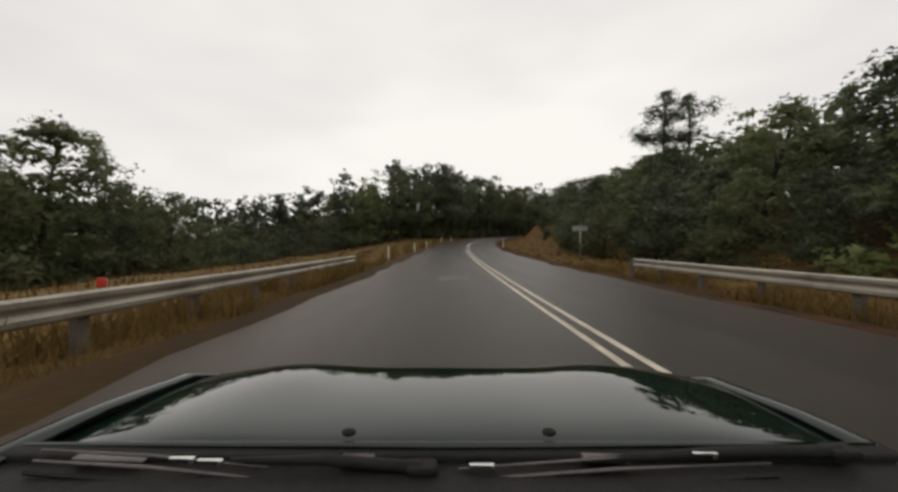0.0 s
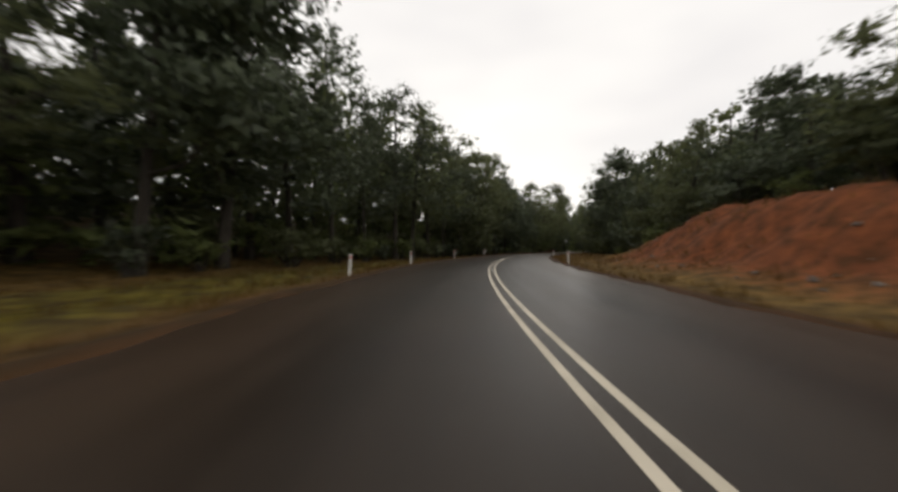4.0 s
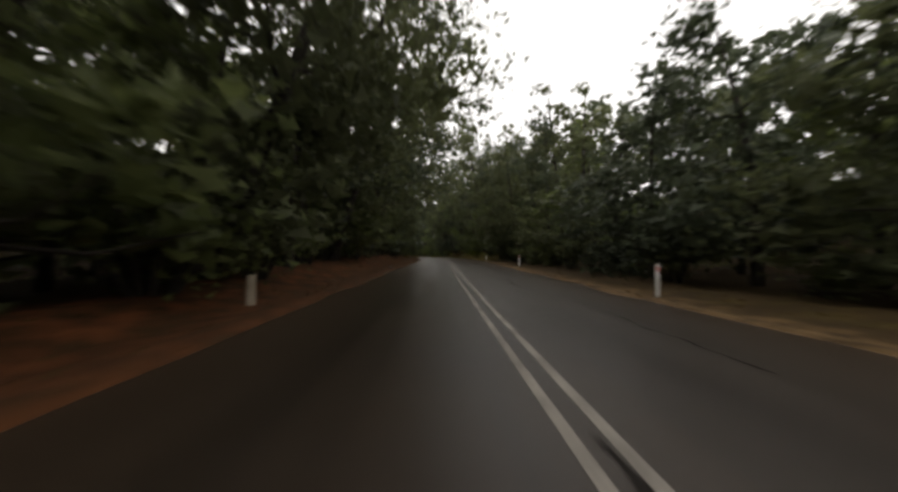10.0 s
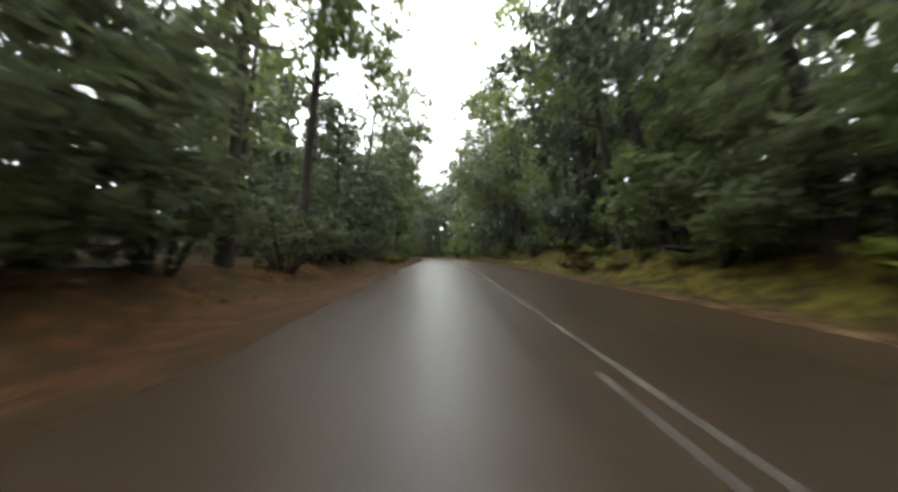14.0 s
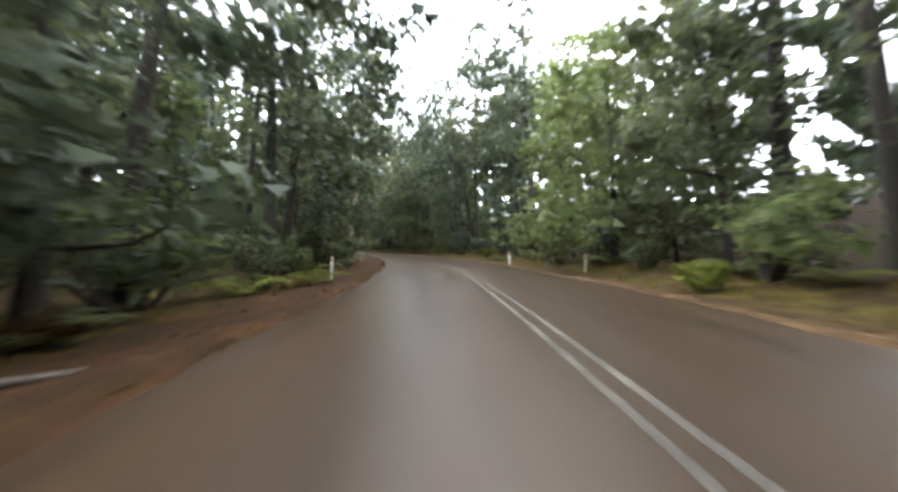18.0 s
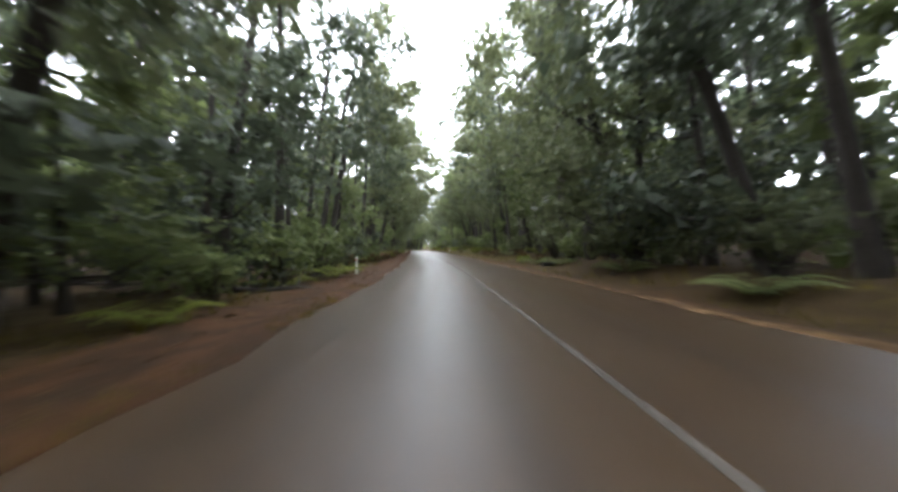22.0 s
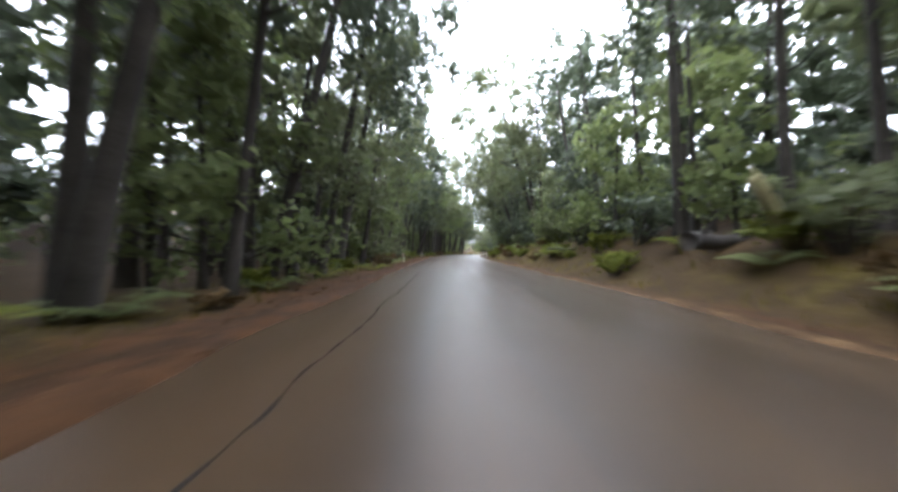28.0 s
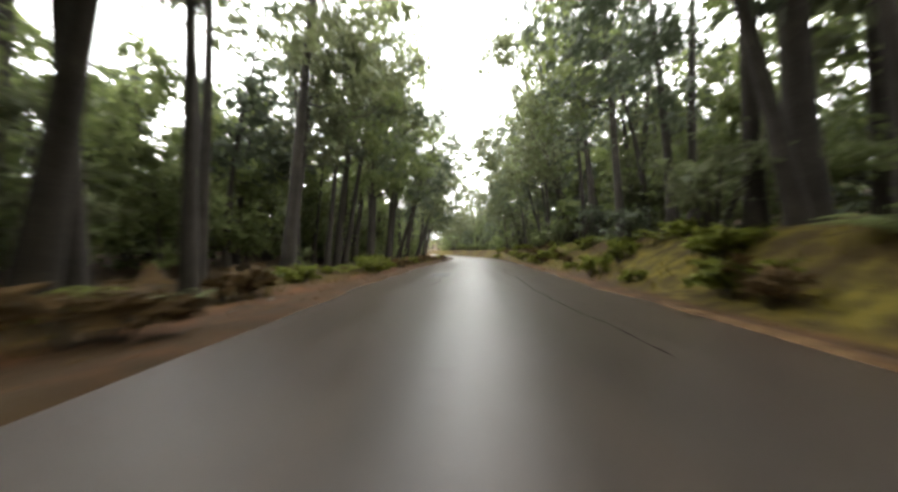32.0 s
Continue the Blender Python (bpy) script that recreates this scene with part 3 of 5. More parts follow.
# ---- trees ----
def build_tree(name, seed, height, crown_base, spread, leaf, leaves, bark, clump_count=26, trunk_r=0.22, lean=0.6, leaf_size=0.5, top_heavy=0.5, label="", category="tree", limbs=9, reach=0.0, dome=False, inner=0.2):
    """A tapered, bent trunk with limbs, and a crown of leaf clumps."""
    rng = np.random.default_rng(seed)
    root = new(name)
    bend = rng.normal(size=2) * lean
    axis = lambda u: Vector((bend[0] * u * u + 0.25 * math.sin(3 * u + seed), bend[1] * u * u + 0.2 * math.sin(4 * u + 2 * seed), height * u))
    us = np.linspace(0, 0.93, 8)
    pts = [axis(u) - axis(0) for u in us]
    pts[0].z = -0.4
    rad = [trunk_r * (1.35 if i == 0 else 1) * (1 - 0.86 * u) for i, u in enumerate(us)]
    V, Q = tube(pts, rad, 8)
    clumps = []
    for i in range(clump_count):
        u = rng.uniform(0, 1) ** top_heavy
        h = crown_base + (height - crown_base) * u
        # widest a little under the middle, narrowing to the top
        wide = spread * (math.sqrt(max(0.04, 1 - (1.04 * u - 0.08) ** 2)) if dome else math.sin(math.pi * min(1, 0.16 + 0.80 * u)) ** 0.7) * (rng.random() ** 0.5 if dome else rng.uniform(0.35, 1.0))
        a = rng.uniform(0, 2 * math.pi)
        c = axis(h / height) - axis(0)
        clumps.append((c.x + wide * math.cos(a) + reach * (0.3 + 0.9 * rng.random()) * math.sin(math.pi * (0.2 + 0.7 * u)), c.y + wide * math.sin(a), h * 0.97, rng.uniform(0.33, 0.54) * spread * (1.12 - 0.45 * u)))
    # leaves round the stem's upper part tie the clumps together
    for u in np.linspace(0.25, 1.0, 6):
        h = crown_base + (height - crown_base) * u
        c = axis(h / height) - axis(0)
        clumps.append((c.x + reach * 0.4, c.y, h * 0.97, 0.36 * spread * (1.15 - 0.6 * u)))
    T, TF = list(V), list(Q)
    for i in rng.permutation(len(clumps))[:limbs]:
        cx, cy, cz, r = clumps[i]
        u0 = max(0.12, min(0.9, (cz - 0.3 * math.hypot(cx, cy) - 0.5) / height))
        a = axis(u0) - axis(0)
        e = Vector((cx, cy, cz))
        mid = (a + e) * 0.5 + Vector((0, 0, -0.12 * (e - a).length))
        r0 = trunk_r * (1 - 0.86 * u0) * 0.5
        V2, Q2 = tube([a, mid, e], [r0, r0 * 0.6, r0 * 0.2], 5)
        k = len(T)
        T += V2
        TF += [tuple(j + k for j in q) for q in Q2]
    mesh_object("trunk", T, TF, bark, root, flat=False)
    leafy("crown", foliage(rng, clumps, int(leaves * (1 - inner)), int(leaves * inner), leaf_size), leaf, root)
    return tagged(root, label, category)


def build_shrub(name, seed, height, spread, leaf, leaves, leaf_size, label, category="shrub"):
    rng = np.random.default_rng(seed)
    root = new(name)
    T, TF, clumps = [], [], []
    for i in range(9):
        a, u = rng.uniform(0, 2 * math.pi), rng.uniform(0.25, 1)
        e = Vector((spread * u * math.cos(a) * 0.7, spread * u * math.sin(a) * 0.7, height * rng.uniform(0.35, 0.85)))
        V2, Q2 = tube([Vector((0.1 * math.cos(a), 0.1 * math.sin(a), -0.2)), e * 0.55, e], [0.021 * height, 0.015 * height, 0.005 * height], 4)
        k = len(T)
        T += V2
        TF += [tuple(j + k for j in q) for q in Q2]
        clumps.append((e.x, e.y, e.z, rng.uniform(0.3, 0.5) * height * 0.8))
    clumps.append((0, 0, height * 0.35, height * 0.4))
    mesh_object("stem", T, TF, BARK, root)
    leafy("foliage", foliage(rng, clumps, int(leaves * 0.85), int(leaves * 0.15), leaf_size), leaf, root)
    return tagged(root, label, category)


def build_fern(name, seed, size, leaf, label):
    """Arching fronds, each with two rows of leaflets."""
    rng = np.random.default_rng(seed)
    V, F = [], []
    for i in range(11):
        a, rise = 2 * math.pi * i / 11 + rng.uniform(-0.2, 0.2), rng.uniform(0.5, 0.9)
        side = Vector((-math.sin(a), math.cos(a), 0))
        for k in range(9):
            u = (k + 1) / 9.5
            c = Vector((math.cos(a) * u * size, math.sin(a) * u * size, size * rise * (1.25 * u - 0.95 * u * u) + 0.05))
            w = size * 0.34 * math.sin(math.pi * (0.15 + 0.8 * u)) ** 0.8
            for sg in (-1, 1):
                tip = c + side * sg * w + Vector((math.cos(a) * 0.1 * size, math.sin(a) * 0.1 * size, -0.22 * w))
                d = Vector((math.cos(a), math.sin(a), 0)) * size * 0.045
                n = len(V)
                V += [c - d, tip, c + d]
                F.append((n, n + 1, n + 2))
    ob = mesh_object(name, V, F, leaf)
    return tagged(ob, label, "fern")


TALL = [build_tree("tall_tree", 10 + i, 22, 5.5, 4.6, LEAF[(0, 1, 1)[i]], 4700, BARK, 40, 0.3, 1.0, 0.27, 0.7, "tall dark green forest tree with a straight dark trunk", reach=2.4) for i in range(3)]
ROUND = [build_tree("round_tree", 25 + i, 18, 1.5, 4.9, LEAF[(0, 0, 1)[i]], 4900, BARK, 54, 0.26, 0.6, 0.29, 0.7, "broad dark green tree with a dense domed crown", dome=True, inner=0.32) for i in range(3)]
DENSE = [build_tree("bushy_tree", 20 + i, 13, 1.0, 4.2, LEAF[(0, 1, 0)[i]], 4100, BARK, 40, 0.2, 0.7, 0.25, 0.85, "bushy dark green tree with leaves down to the ground", inner=0.28) for i in range(3)]
BARE = [build_tree("slender_tree", 30 + i, 25, 10, 3.9, LEAF[(1, 0, 1, 2)[i]], 3700, BARK, 28, 0.3, 1.4, 0.27, 0.8, "slender tall tree with a long bare dark trunk and thin crown", limbs=13, reach=2.6) for i in range(4)]
GREEN = [build_tree("green_tree", 40 + i, 9, 1.0, 3.0, LEAF[(2, 2, 1)[i]], 3000, BARK, 28, 0.13, 0.6, 0.23, 0.8, "young mid-green leafy tree in the undergrowth", reach=0.8) for i in range(3)]
BACK = [build_tree("woodland_tree", 45 + i, 21, 2.0, 4.6, LEAF[(0, 1, 1, 2)[i]], 1020, BARK, 36, 0.28, 1.0, 0.5, 0.75, "tall leafy tree standing back in the dense woods", limbs=3, inner=0.34) for i in range(4)]
INNER = [build_tree("inner_tree", 48 + i, 23, 8.0, 4.2, LEAF[(1, 0, 2)[i]], 1050, BARK, 30, 0.3, 1.2, 0.42, 0.8, "slim dark-trunked tree inside the forest", limbs=8, inner=0.34) for i in range(3)]
THICKET = [build_tree("thicket_tree", 80 + i, 8, 0.3, 2.8, LEAF[(1, 2, 2)[i]], 950, BARK, 28, 0.1, 0.5, 0.36, 0.9, "low leafy tree filling the space between the trunks", limbs=3) for i in range(3)]
POLE = [build_tree("pole_tree", 85 + i, 22, 13, 2.8, LEAF[(0, 1)[i % 2]], 520, BARK, 18, 0.24, 1.3, 0.36, 0.8, "slim bare-trunked tree with a small high crown", limbs=3) for i in range(3)]
SHRUB = [build_shrub("shrub", 50 + i, 2.4, 1.9, LEAF[(2, 1, 0)[i]], 620, 0.19, "dense green shrub in the undergrowth") for i in range(3)]
BRACKEN = [build_shrub("bracken", 66 + i, 1.0, 0.9, LEAF[(4, 3)[i]], (420, 300)[i], 0.15, ("yellow-green bracken clump on the verge", "brown dead bracken clump on the bank")[i], "bracken") for i in range(2)]
FERN = [build_fern("fern", 60 + i, 1.3, LEAF[(2, 4)[i]], "green fern with arching fronds on the forest floor") for i in range(2)]
HEIGHT = {"tall_tree": 22, "round_tree": 18, "bushy_tree": 13, "slender_tree": 25, "green_tree": 9, "woodland_tree": 21, "inner_tree": 23, "thicket_tree": 8, "pole_tree": 22, "bracken": 1.0, "shrub": 2.4, "fern": 1.0}
GROUP = {"tall_tree": "tall forest trees", "round_tree": "domed trees", "bushy_tree": "bushy trees", "slender_tree": "slender trees", "green_tree": "young green trees", "woodland_tree": "woodland trees", "inner_tree": "trees inside the forest", "thicket_tree": "low leafy trees", "pole_tree": "slim bare-trunked trees", "bracken": "bracken clumps", "shrub": "shrubs", "fern": "ferns"}
for pr in TALL + ROUND + DENSE + BARE + GREEN + BACK + INNER + THICKET + POLE + BRACKEN + SHRUB + FERN:
    pr["group"] = GROUP[pr.name.split(".")[0]]
USED = set()
place_rng = np.random.default_rng(7)


def plant(proto, s, off, height, squat=1.0, lean=0.0):
    """A copy of the prototype, scaled to the height, on the ground at station s and offset off, leaning towards the road by lean degrees; the first one is the prototype itself."""
    kind = proto.name.split(".")[0]
    x, y = spot(s, off)
    k = height / HEIGHT[kind]
    over = Matrix.Rotation(radians(lean) * (-1 if off > 0 else 1), 4, (-math.sin(heading(s)), math.cos(heading(s)), 0))
    m = Matrix.Translation((float(x), float(y), float(ground_height(s, off)) - 0.05)) @ over @ Matrix.Rotation(float(heading(s)) + (math.pi if off > 0 else 0.0) + place_rng.uniform(-0.8, 0.8) , 4, "Z") @ Matrix.Diagonal((k * squat, k * squat, k, 1))
    if proto.name in USED:
        ob = copy_thing(proto, m)
    else:
        USED.add(proto.name)
        ob = proto
    ob.matrix_basis = m
    return ob


def knots(s, xs, ys):
    return float(np.interp(s, xs, ys))


# rows of trees: first row's distance from the centre line, its height and its lean over the road
L_AT = ([-40, 0, 30, 60, 80, 100, 130, 170, 200, 260, 330, 350, 560, 580, 700], [33, 33, 34, 34, 29, 16.5, 13.5, 12.5, 8.6, 8.8, 8.4, 8.8, 9.0, 10.8, 10.8])
L_UP = ([-40, 0, 24, 34, 56, 72, 79, 84, 88, 100, 130, 180, 240, 340, 700], [17.5, 17.5, 17, 12, 7, 6, 9, 15, 17, 19, 20, 19, 18, 19, 21])
L_OVER = ([150, 190, 205, 255, 275, 400, 435, 560, 580, 700], [2, 8, 9, 9, 7, 8, 4, 3, 7, 6])
R_AT = ([-40, 0, 40, 60, 85, 120, 145, 190, 240, 330, 345, 700], [17, 16.5, 17, 17, 16.5, 16, 14.5, 12, 9.5, 8.4, 9.2, 9.2])
R_UP = ([-40, 0, 40, 70, 110, 130, 150, 202, 212, 226, 238, 255, 290, 345, 440, 480, 700], [9, 9, 8, 7, 8.5, 11, 15, 14.5, 11, 12, 17, 20, 23, 24, 24, 21, 21])
R_OVER = ([190, 245, 280, 300, 345, 390, 425, 440, 560, 580, 700], [0, 8, 9, 12, 12, 10, 12, 4, 3, 7, 6])


def forest(side, at, up, over):
    rng = np.random.default_rng(3 if side < 0 else 4)
    for row in range(3):
        s = -30.0 + 2 * row
        while s < 775:
            first, tall = knots(s, *at), knots(s, *up)
            deep = s > 205
            off = side * (first + row * (3.6 if deep else 4.6) + rng.uniform(-0.8, 1.4) * (1 if row else 0.8))
            h = tall * rng.uniform(0.78, 1.15) * ((1, 1.08, 1.14)[row] if s > 90 else 1)
            r = rng.random()
            if side < 0 and 80 < s < 112 and off < -39:
                s += 6
                continue
            if s < 205:
                proto = (ROUND if (tall > 12 and r < (0.5 if s < 120 else 0.3)) else TALL if (tall > 15 and r < (0.6 if s < 120 else 0.8)) else DENSE) if row == 0 else BACK if (tall < 12 or r < 0.6 or s < 150) else INNER
            elif row == 0:
                many = 0.2 if (side < 0 and s < 262) else 0.34 if s < 430 or (side > 0 and 530 < s < 600) else 0.6 if s < 580 else 0.8
                proto = BARE if r < many else TALL if r < many + 0.2 else GREEN if r < many + (0.36 if s < 430 else 0.4) else DENSE
                h = h * {"slender_tree": 1.08, "tall_tree": 0.95, "green_tree": 0.5, "bushy_tree": 0.62 if s > 262 else 0.85}[proto[0].name.split(".")[0]]
            else:
                proto = INNER if r < (0.5 if s < 430 else 0.62) else THICKET
                h = h * (0.95 if proto is INNER else 0.40)
            if tall < 13 and s > 100 and proto in (BARE, TALL, INNER):
                proto = DENSE if row == 0 else BACK
            if row == 0 and (side > 0 and s > 690) and r < 0.45:
                proto, h = DENSE, tall * 0.55
            if row == 2:
                proto = BACK
                h = tall * (rng.uniform(0.85, 1.2) if s < 190 or (side < 0 and s < 258) else rng.uniform(0.72, 1.0) if s < 585 else rng.uniform(0.45, 0.72))
                if rng.random() < 0.35 and tall > 13 and s > 150:
                    proto, h = INNER, h * 1.2
            # breaks in the canopy
            if any(side == sd and a < s < b for sd, a, b in ((-1, 414, 429), (1, 280, 287), (-1, 606, 618), (-1, 470, 476), (-1, 381, 388), (-1, 549, 557), (1, 550, 560), (1, 396, 403))) and proto in (BARE, TALL, INNER, BACK):
                proto, h = GREEN, tall * 0.3
            if side < 0 and s > 594 and row == 0 and proto in (GREEN, DENSE, TALL):
                s += rng.uniform(2.5, 4.0)
                continue
            kind = proto[0].name.split(".")[0]
            k = h / HEIGHT[kind]
            squat = (1.15 if s < 110 else 1.0) * min(1.5, max(0.75, (0.85 + 0.35 * rng.random()) * (1.0 if k > 0.75 else 1.25)))
            if proto is BARE:
                squat = min(squat, 1.0)
            plant(proto[rng.integers(len(proto))], s, off, h, squat, knots(s, *over) * rng.uniform(0.3, 1.1) * (1, 0.7, 0.3)[row])
            s += ((rng.uniform(3.6, 6.2) if s > 205 else rng.uniform(4.4, 7.0)) if row == 0 else rng.uniform(5.0, 7.6)) * (1.15 if s > 640 else 1)


forest(-1, L_AT, L_UP, L_OVER)
forest(1, R_AT, R_UP, R_OVER)
for side, s0, s1, back in ((-1, 585, 720, 7.5), (1, 680, 785, 1.0), (1, 440, 525, 4.0), (1, 236, 300, 1.0), (-1, 84, 205, 4.0), (-1, 205, 262, 1.5), (1, 130, 212, 3.0)):
    s = s0
    while s < s1:
        at = knots(s, *(L_AT if side < 0 else R_AT))
        proto = THICKET[int(place_rng.integers(3)) if s < 585 else 1 + int(place_rng.integers(2))]
        plant(proto, s, side * (at + back + place_rng.uniform(-0.6, 2.0)), place_rng.uniform(5.5, 8.5), 1.3)
        s += place_rng.uniform(2.8, 4.6)
for side, s0, s1, step in ((-1, 425, 690, 4.6), (1, 258, 330, 4.4), (1, 500, 690, 5.6), (-1, 380, 425, 5.0), (1, 395, 470, 6.5)):
    s = s0
    while s < s1:
        at = knots(s, *(L_AT if side < 0 else R_AT))
        plant(POLE[int(place_rng.integers(3))], s, side * (at + place_rng.uniform(0.2, 5.5)), place_rng.uniform(18, 25), place_rng.uniform(0.8, 1.2), place_rng.uniform(0, 7))
        s += step * place_rng.uniform(0.6, 1.4)
# woods where the road bends out of sight
for side, s0, s1, step in ((1, 645, 850, 4.4), (-1, 486, 556, 6.5), (1, 300, 340, 6.0), (-1, 700, 785, 7.0)):
    s = s0
    while s < s1:
        at = knots(s, *(L_AT if side < 0 else R_AT))
        plant(BACK[int(place_rng.integers(4))], s, side * (at + place_rng.uniform(0, 2.8)), place_rng.uniform(10, 16) if s < 785 else 18, 1.1)
        s += step * place_rng.uniform(0.7, 1.3)
# trees that lean out until their crowns meet above the road
for s, side, lean in ((201, -1, 12), (209, -1, 16), (216, -1, 18), (222, -1, 20), (229, -1, 20), (236, -1, 18), (243, -1, 17), (250, -1, 16), (270, 1, 15), (274, -1, 14), (282, 1, 17), (290, 1, 15), (388, 1, 13), (405, 1, 17), (411, 1, 15), (417, -1, 14), (423, 1, 18), (430, 1, 16), (450, 1, 12), (455, -1, 11), (461, 1, 12), (467, -1, 11), (479, -1, 13), (484, 1, 15), (490, -1, 17), (496, 1, 16), (503, -1, 15),
                      (566, 1, 14), (573, -1, 16), (580, 1, 17), (588, -1, 17), (595, 1, 16), (602, -1, 17), (611, 1, 15), (640, 1, 16), (648, -1, 18), (655, 1, 18), (663, -1, 17), (671, 1, 18), (680, -1, 16)):
    at = knots(s, *(L_AT if side < 0 else R_AT))
    plant(TALL[int(place_rng.integers(3))], s, side * (at + place_rng.uniform(-0.4, 0.8)), place_rng.uniform(20, 24), 0.95, lean)
# leafy young trees behind the bare trunks at the end of the way
for side, s0, s1, at, step in ((-1, 598, 668, 15.0, 4.6), (1, 604, 650, 12.5, 5.0)):
    s = s0
    while s < s1:
        plant(GREEN[int(place_rng.integers(2))], s, side * (at + place_rng.uniform(0, 4.5)), place_rng.uniform(9, 15), place_rng.uniform(0.75, 1.0))
        s += step * place_rng.uniform(0.7, 1.3)
# the stoutest trunks close to the road
for s, o, h, fat, lean in ((481.5, -7.4, 26, 1.5, 4), (608.5, -11.4, 26, 1.35, 14), (612.0, 10.0, 26, 1.6, 5), (477, -9.8, 25, 1.1, 3), (526, -7.8, 24, 0.8, 9), (529.5, -8.6, 25, 1.0, 11), (533, -7.6, 23, 0.7, 8), (537, -8.4, 25, 0.9, 12), (541, -7.7, 24, 0.8, 9), (546, -8.3, 25, 0.9, 10), (551, -7.9, 23, 0.7, 8), (593, -13.6, 25, 1.1, 5), (618, -9.9, 25, 1.15, 3), (610.5, -9.0, 24, 0.8, 2), (604, -15.6, 25, 1.1, 3), (610.5, -15.8, 25, 1.2, 2), (603, -19, 24, 1.1, 2), (630, -12.0, 24, 1.0, 4), (640, -10.2, 24, 1.0, 5), (636, -10.8, 23, 0.8, -2), (628, 11.5, 24, 0.9, -4)):
    plant(BARE[int(place_rng.integers(4))], s, o, h, fat, lean)
for side, s0, s1, step in ((1, 560, 690, 2.2), (-1, 600, 680, 4.0), (1, 268, 330, 4.0), (1, 440, 640, 4.2), (-1, 440, 640, 6.5), (-1, 300, 350, 4.5), (1, 340, 400, 6.0)):
    s = s0
    while s < s1:
        edge = float(left_edge(s) if side < 0 else right_edge(s))
        plant(BRACKEN[int(place_rng.random() < 0.42)], s, side * (edge + place_rng.uniform(1.9, 4.8)), place_rng.uniform(0.5, 1.2), place_rng.uniform(0.9, 1.6))
        s += step * place_rng.uniform(0.5, 1.5)
for s in np.arange(-6, 66, 2.8):
    plant((DENSE if place_rng.random() < 0.5 else THICKET)[int(place_rng.integers(3))], float(s), 10.4 + max(0.0, (s - 34) * 0.16) + place_rng.uniform(0, 2.0), place_rng.uniform(3.6, 5.6), 1.3)
for s, o in ((52, 12.2), (57, 11.2), (61, 13.6), (69, 12.4), (76, 13.2)):
    plant(SHRUB[2], s, o, place_rng.uniform(1.3, 2.2), 1.2)
LONE = build_tree("spreading_tree", 71, 20, 9, 5.2, LEAF[0], 4200, BARK, 17, 0.36, 1.5, 0.27, 0.7, "tall spreading tree with an open layered crown above the hillside", limbs=17)
HEIGHT["spreading_tree"] = 20
plant(LONE, 57, 28.3, 17, 1.0, 2)
plant(LONE, 60, 33, 16.5, 1.0, 0)
plant(TALL[0], 34, -34, 16, 0.7, 0)
PALE = build_tree("pale_tree", 72, 25, 13, 3.8, LEAF[1], 4200, BARK_PALE, 20, 0.33, 0.4, 0.27, 0.8, "tall tree with a pale brown bare trunk leaning over the verge", limbs=9)
HEIGHT["pale_tree"] = 25
plant(PALE, 387, -6.9, 25, 0.85, 9)
for s, o, h in ((383.5, -8.4, 2.4), (386.5, -7.6, 1.3), (390, -8.4, 2.2)):
    plant(SHRUB[0], s, o, h, 1.2)


def undergrowth(side, at):
    rng = np.random.default_rng(5 if side < 0 else 6)
    s = -30.0
    while s < 660:
        first = knots(s, *at)
        off = side * (first - rng.uniform(0.2, 1.6))
        if not (side < 0 and (s > 590 or 514 < s < 565)):
            plant(SHRUB[rng.integers(3)], s, off, rng.uniform(1.4, 3.6), rng.uniform(0.9, 1.4))
        s += rng.uniform(4.0, 6.5) * (1 if s < 440 else 1.5)
    s = 270.0 if side > 0 else 330.0
    while s < 640:
        first = knots(s, *at)
        plant(FERN[rng.integers(2)], s, side * (first - rng.uniform(0.6, 3.0)), rng.uniform(0.7, 1.3))
        s += rng.uniform(3.0, 8.0)


undergrowth(-1, L_AT)
undergrowth(1, R_AT)


def far_woods(side, at, up):
    """The woods behind the first rows, as one mesh of leaf clumps."""
    rng = np.random.default_rng(8 + side)
    s = -60.0
    cs = []
    while s < 770:
        first, tall = knots(s, *at), knots(s, *up)
        for row in range(4 if s < 190 else 3 if s < 585 else 2):
            off = side * (first + 13 + row * 5 + rng.uniform(-2, 2))
            if side < 0 and 42 < s < 112:
                tall = 9.5
            x, y = spot(s, off)
            z = float(ground_height(s, off))
            h = tall * (rng.uniform(0.8, 1.15) if s < 190 or (side < 0 and s < 258) else rng.uniform(0.8, 1.12) if s < 585 else rng.uniform(0.36, 0.62))
            m = 15 if s < 125 else 13
            u = rng.uniform(0.02, 1, m)
            a, w = rng.uniform(0, 6.283, m), rng.uniform(0, 2.6, m) * (1.2 - 0.6 * u)
            cs.append(np.stack([x + w * np.cos(a), y + w * np.sin(a), z + h * u, rng.uniform(1.2, 2.2, m)], 1))
        s += 5.0
    cs = np.concatenate(cs)
    near = len(cs) // 3
    made = [foliage(rng, cs[:near], near * (30 if side < 0 else 13), near * (6 if side < 0 else 4), 0.55 if side < 0 else 0.75, 0.0), foliage(rng, cs[near:], (len(cs) - near) * 11, (len(cs) - near) * 9, 0.75, 0.0)]
    V, N = np.concatenate([m[0] for m in made]), np.concatenate([m[2] for m in made])
    return tagged(leafy("distant_woods", (V, np.arange(len(V)).reshape(-1, 3), N), LEAF[0]), "dense dark green woods behind the roadside trees", "woods", kind="stuff")


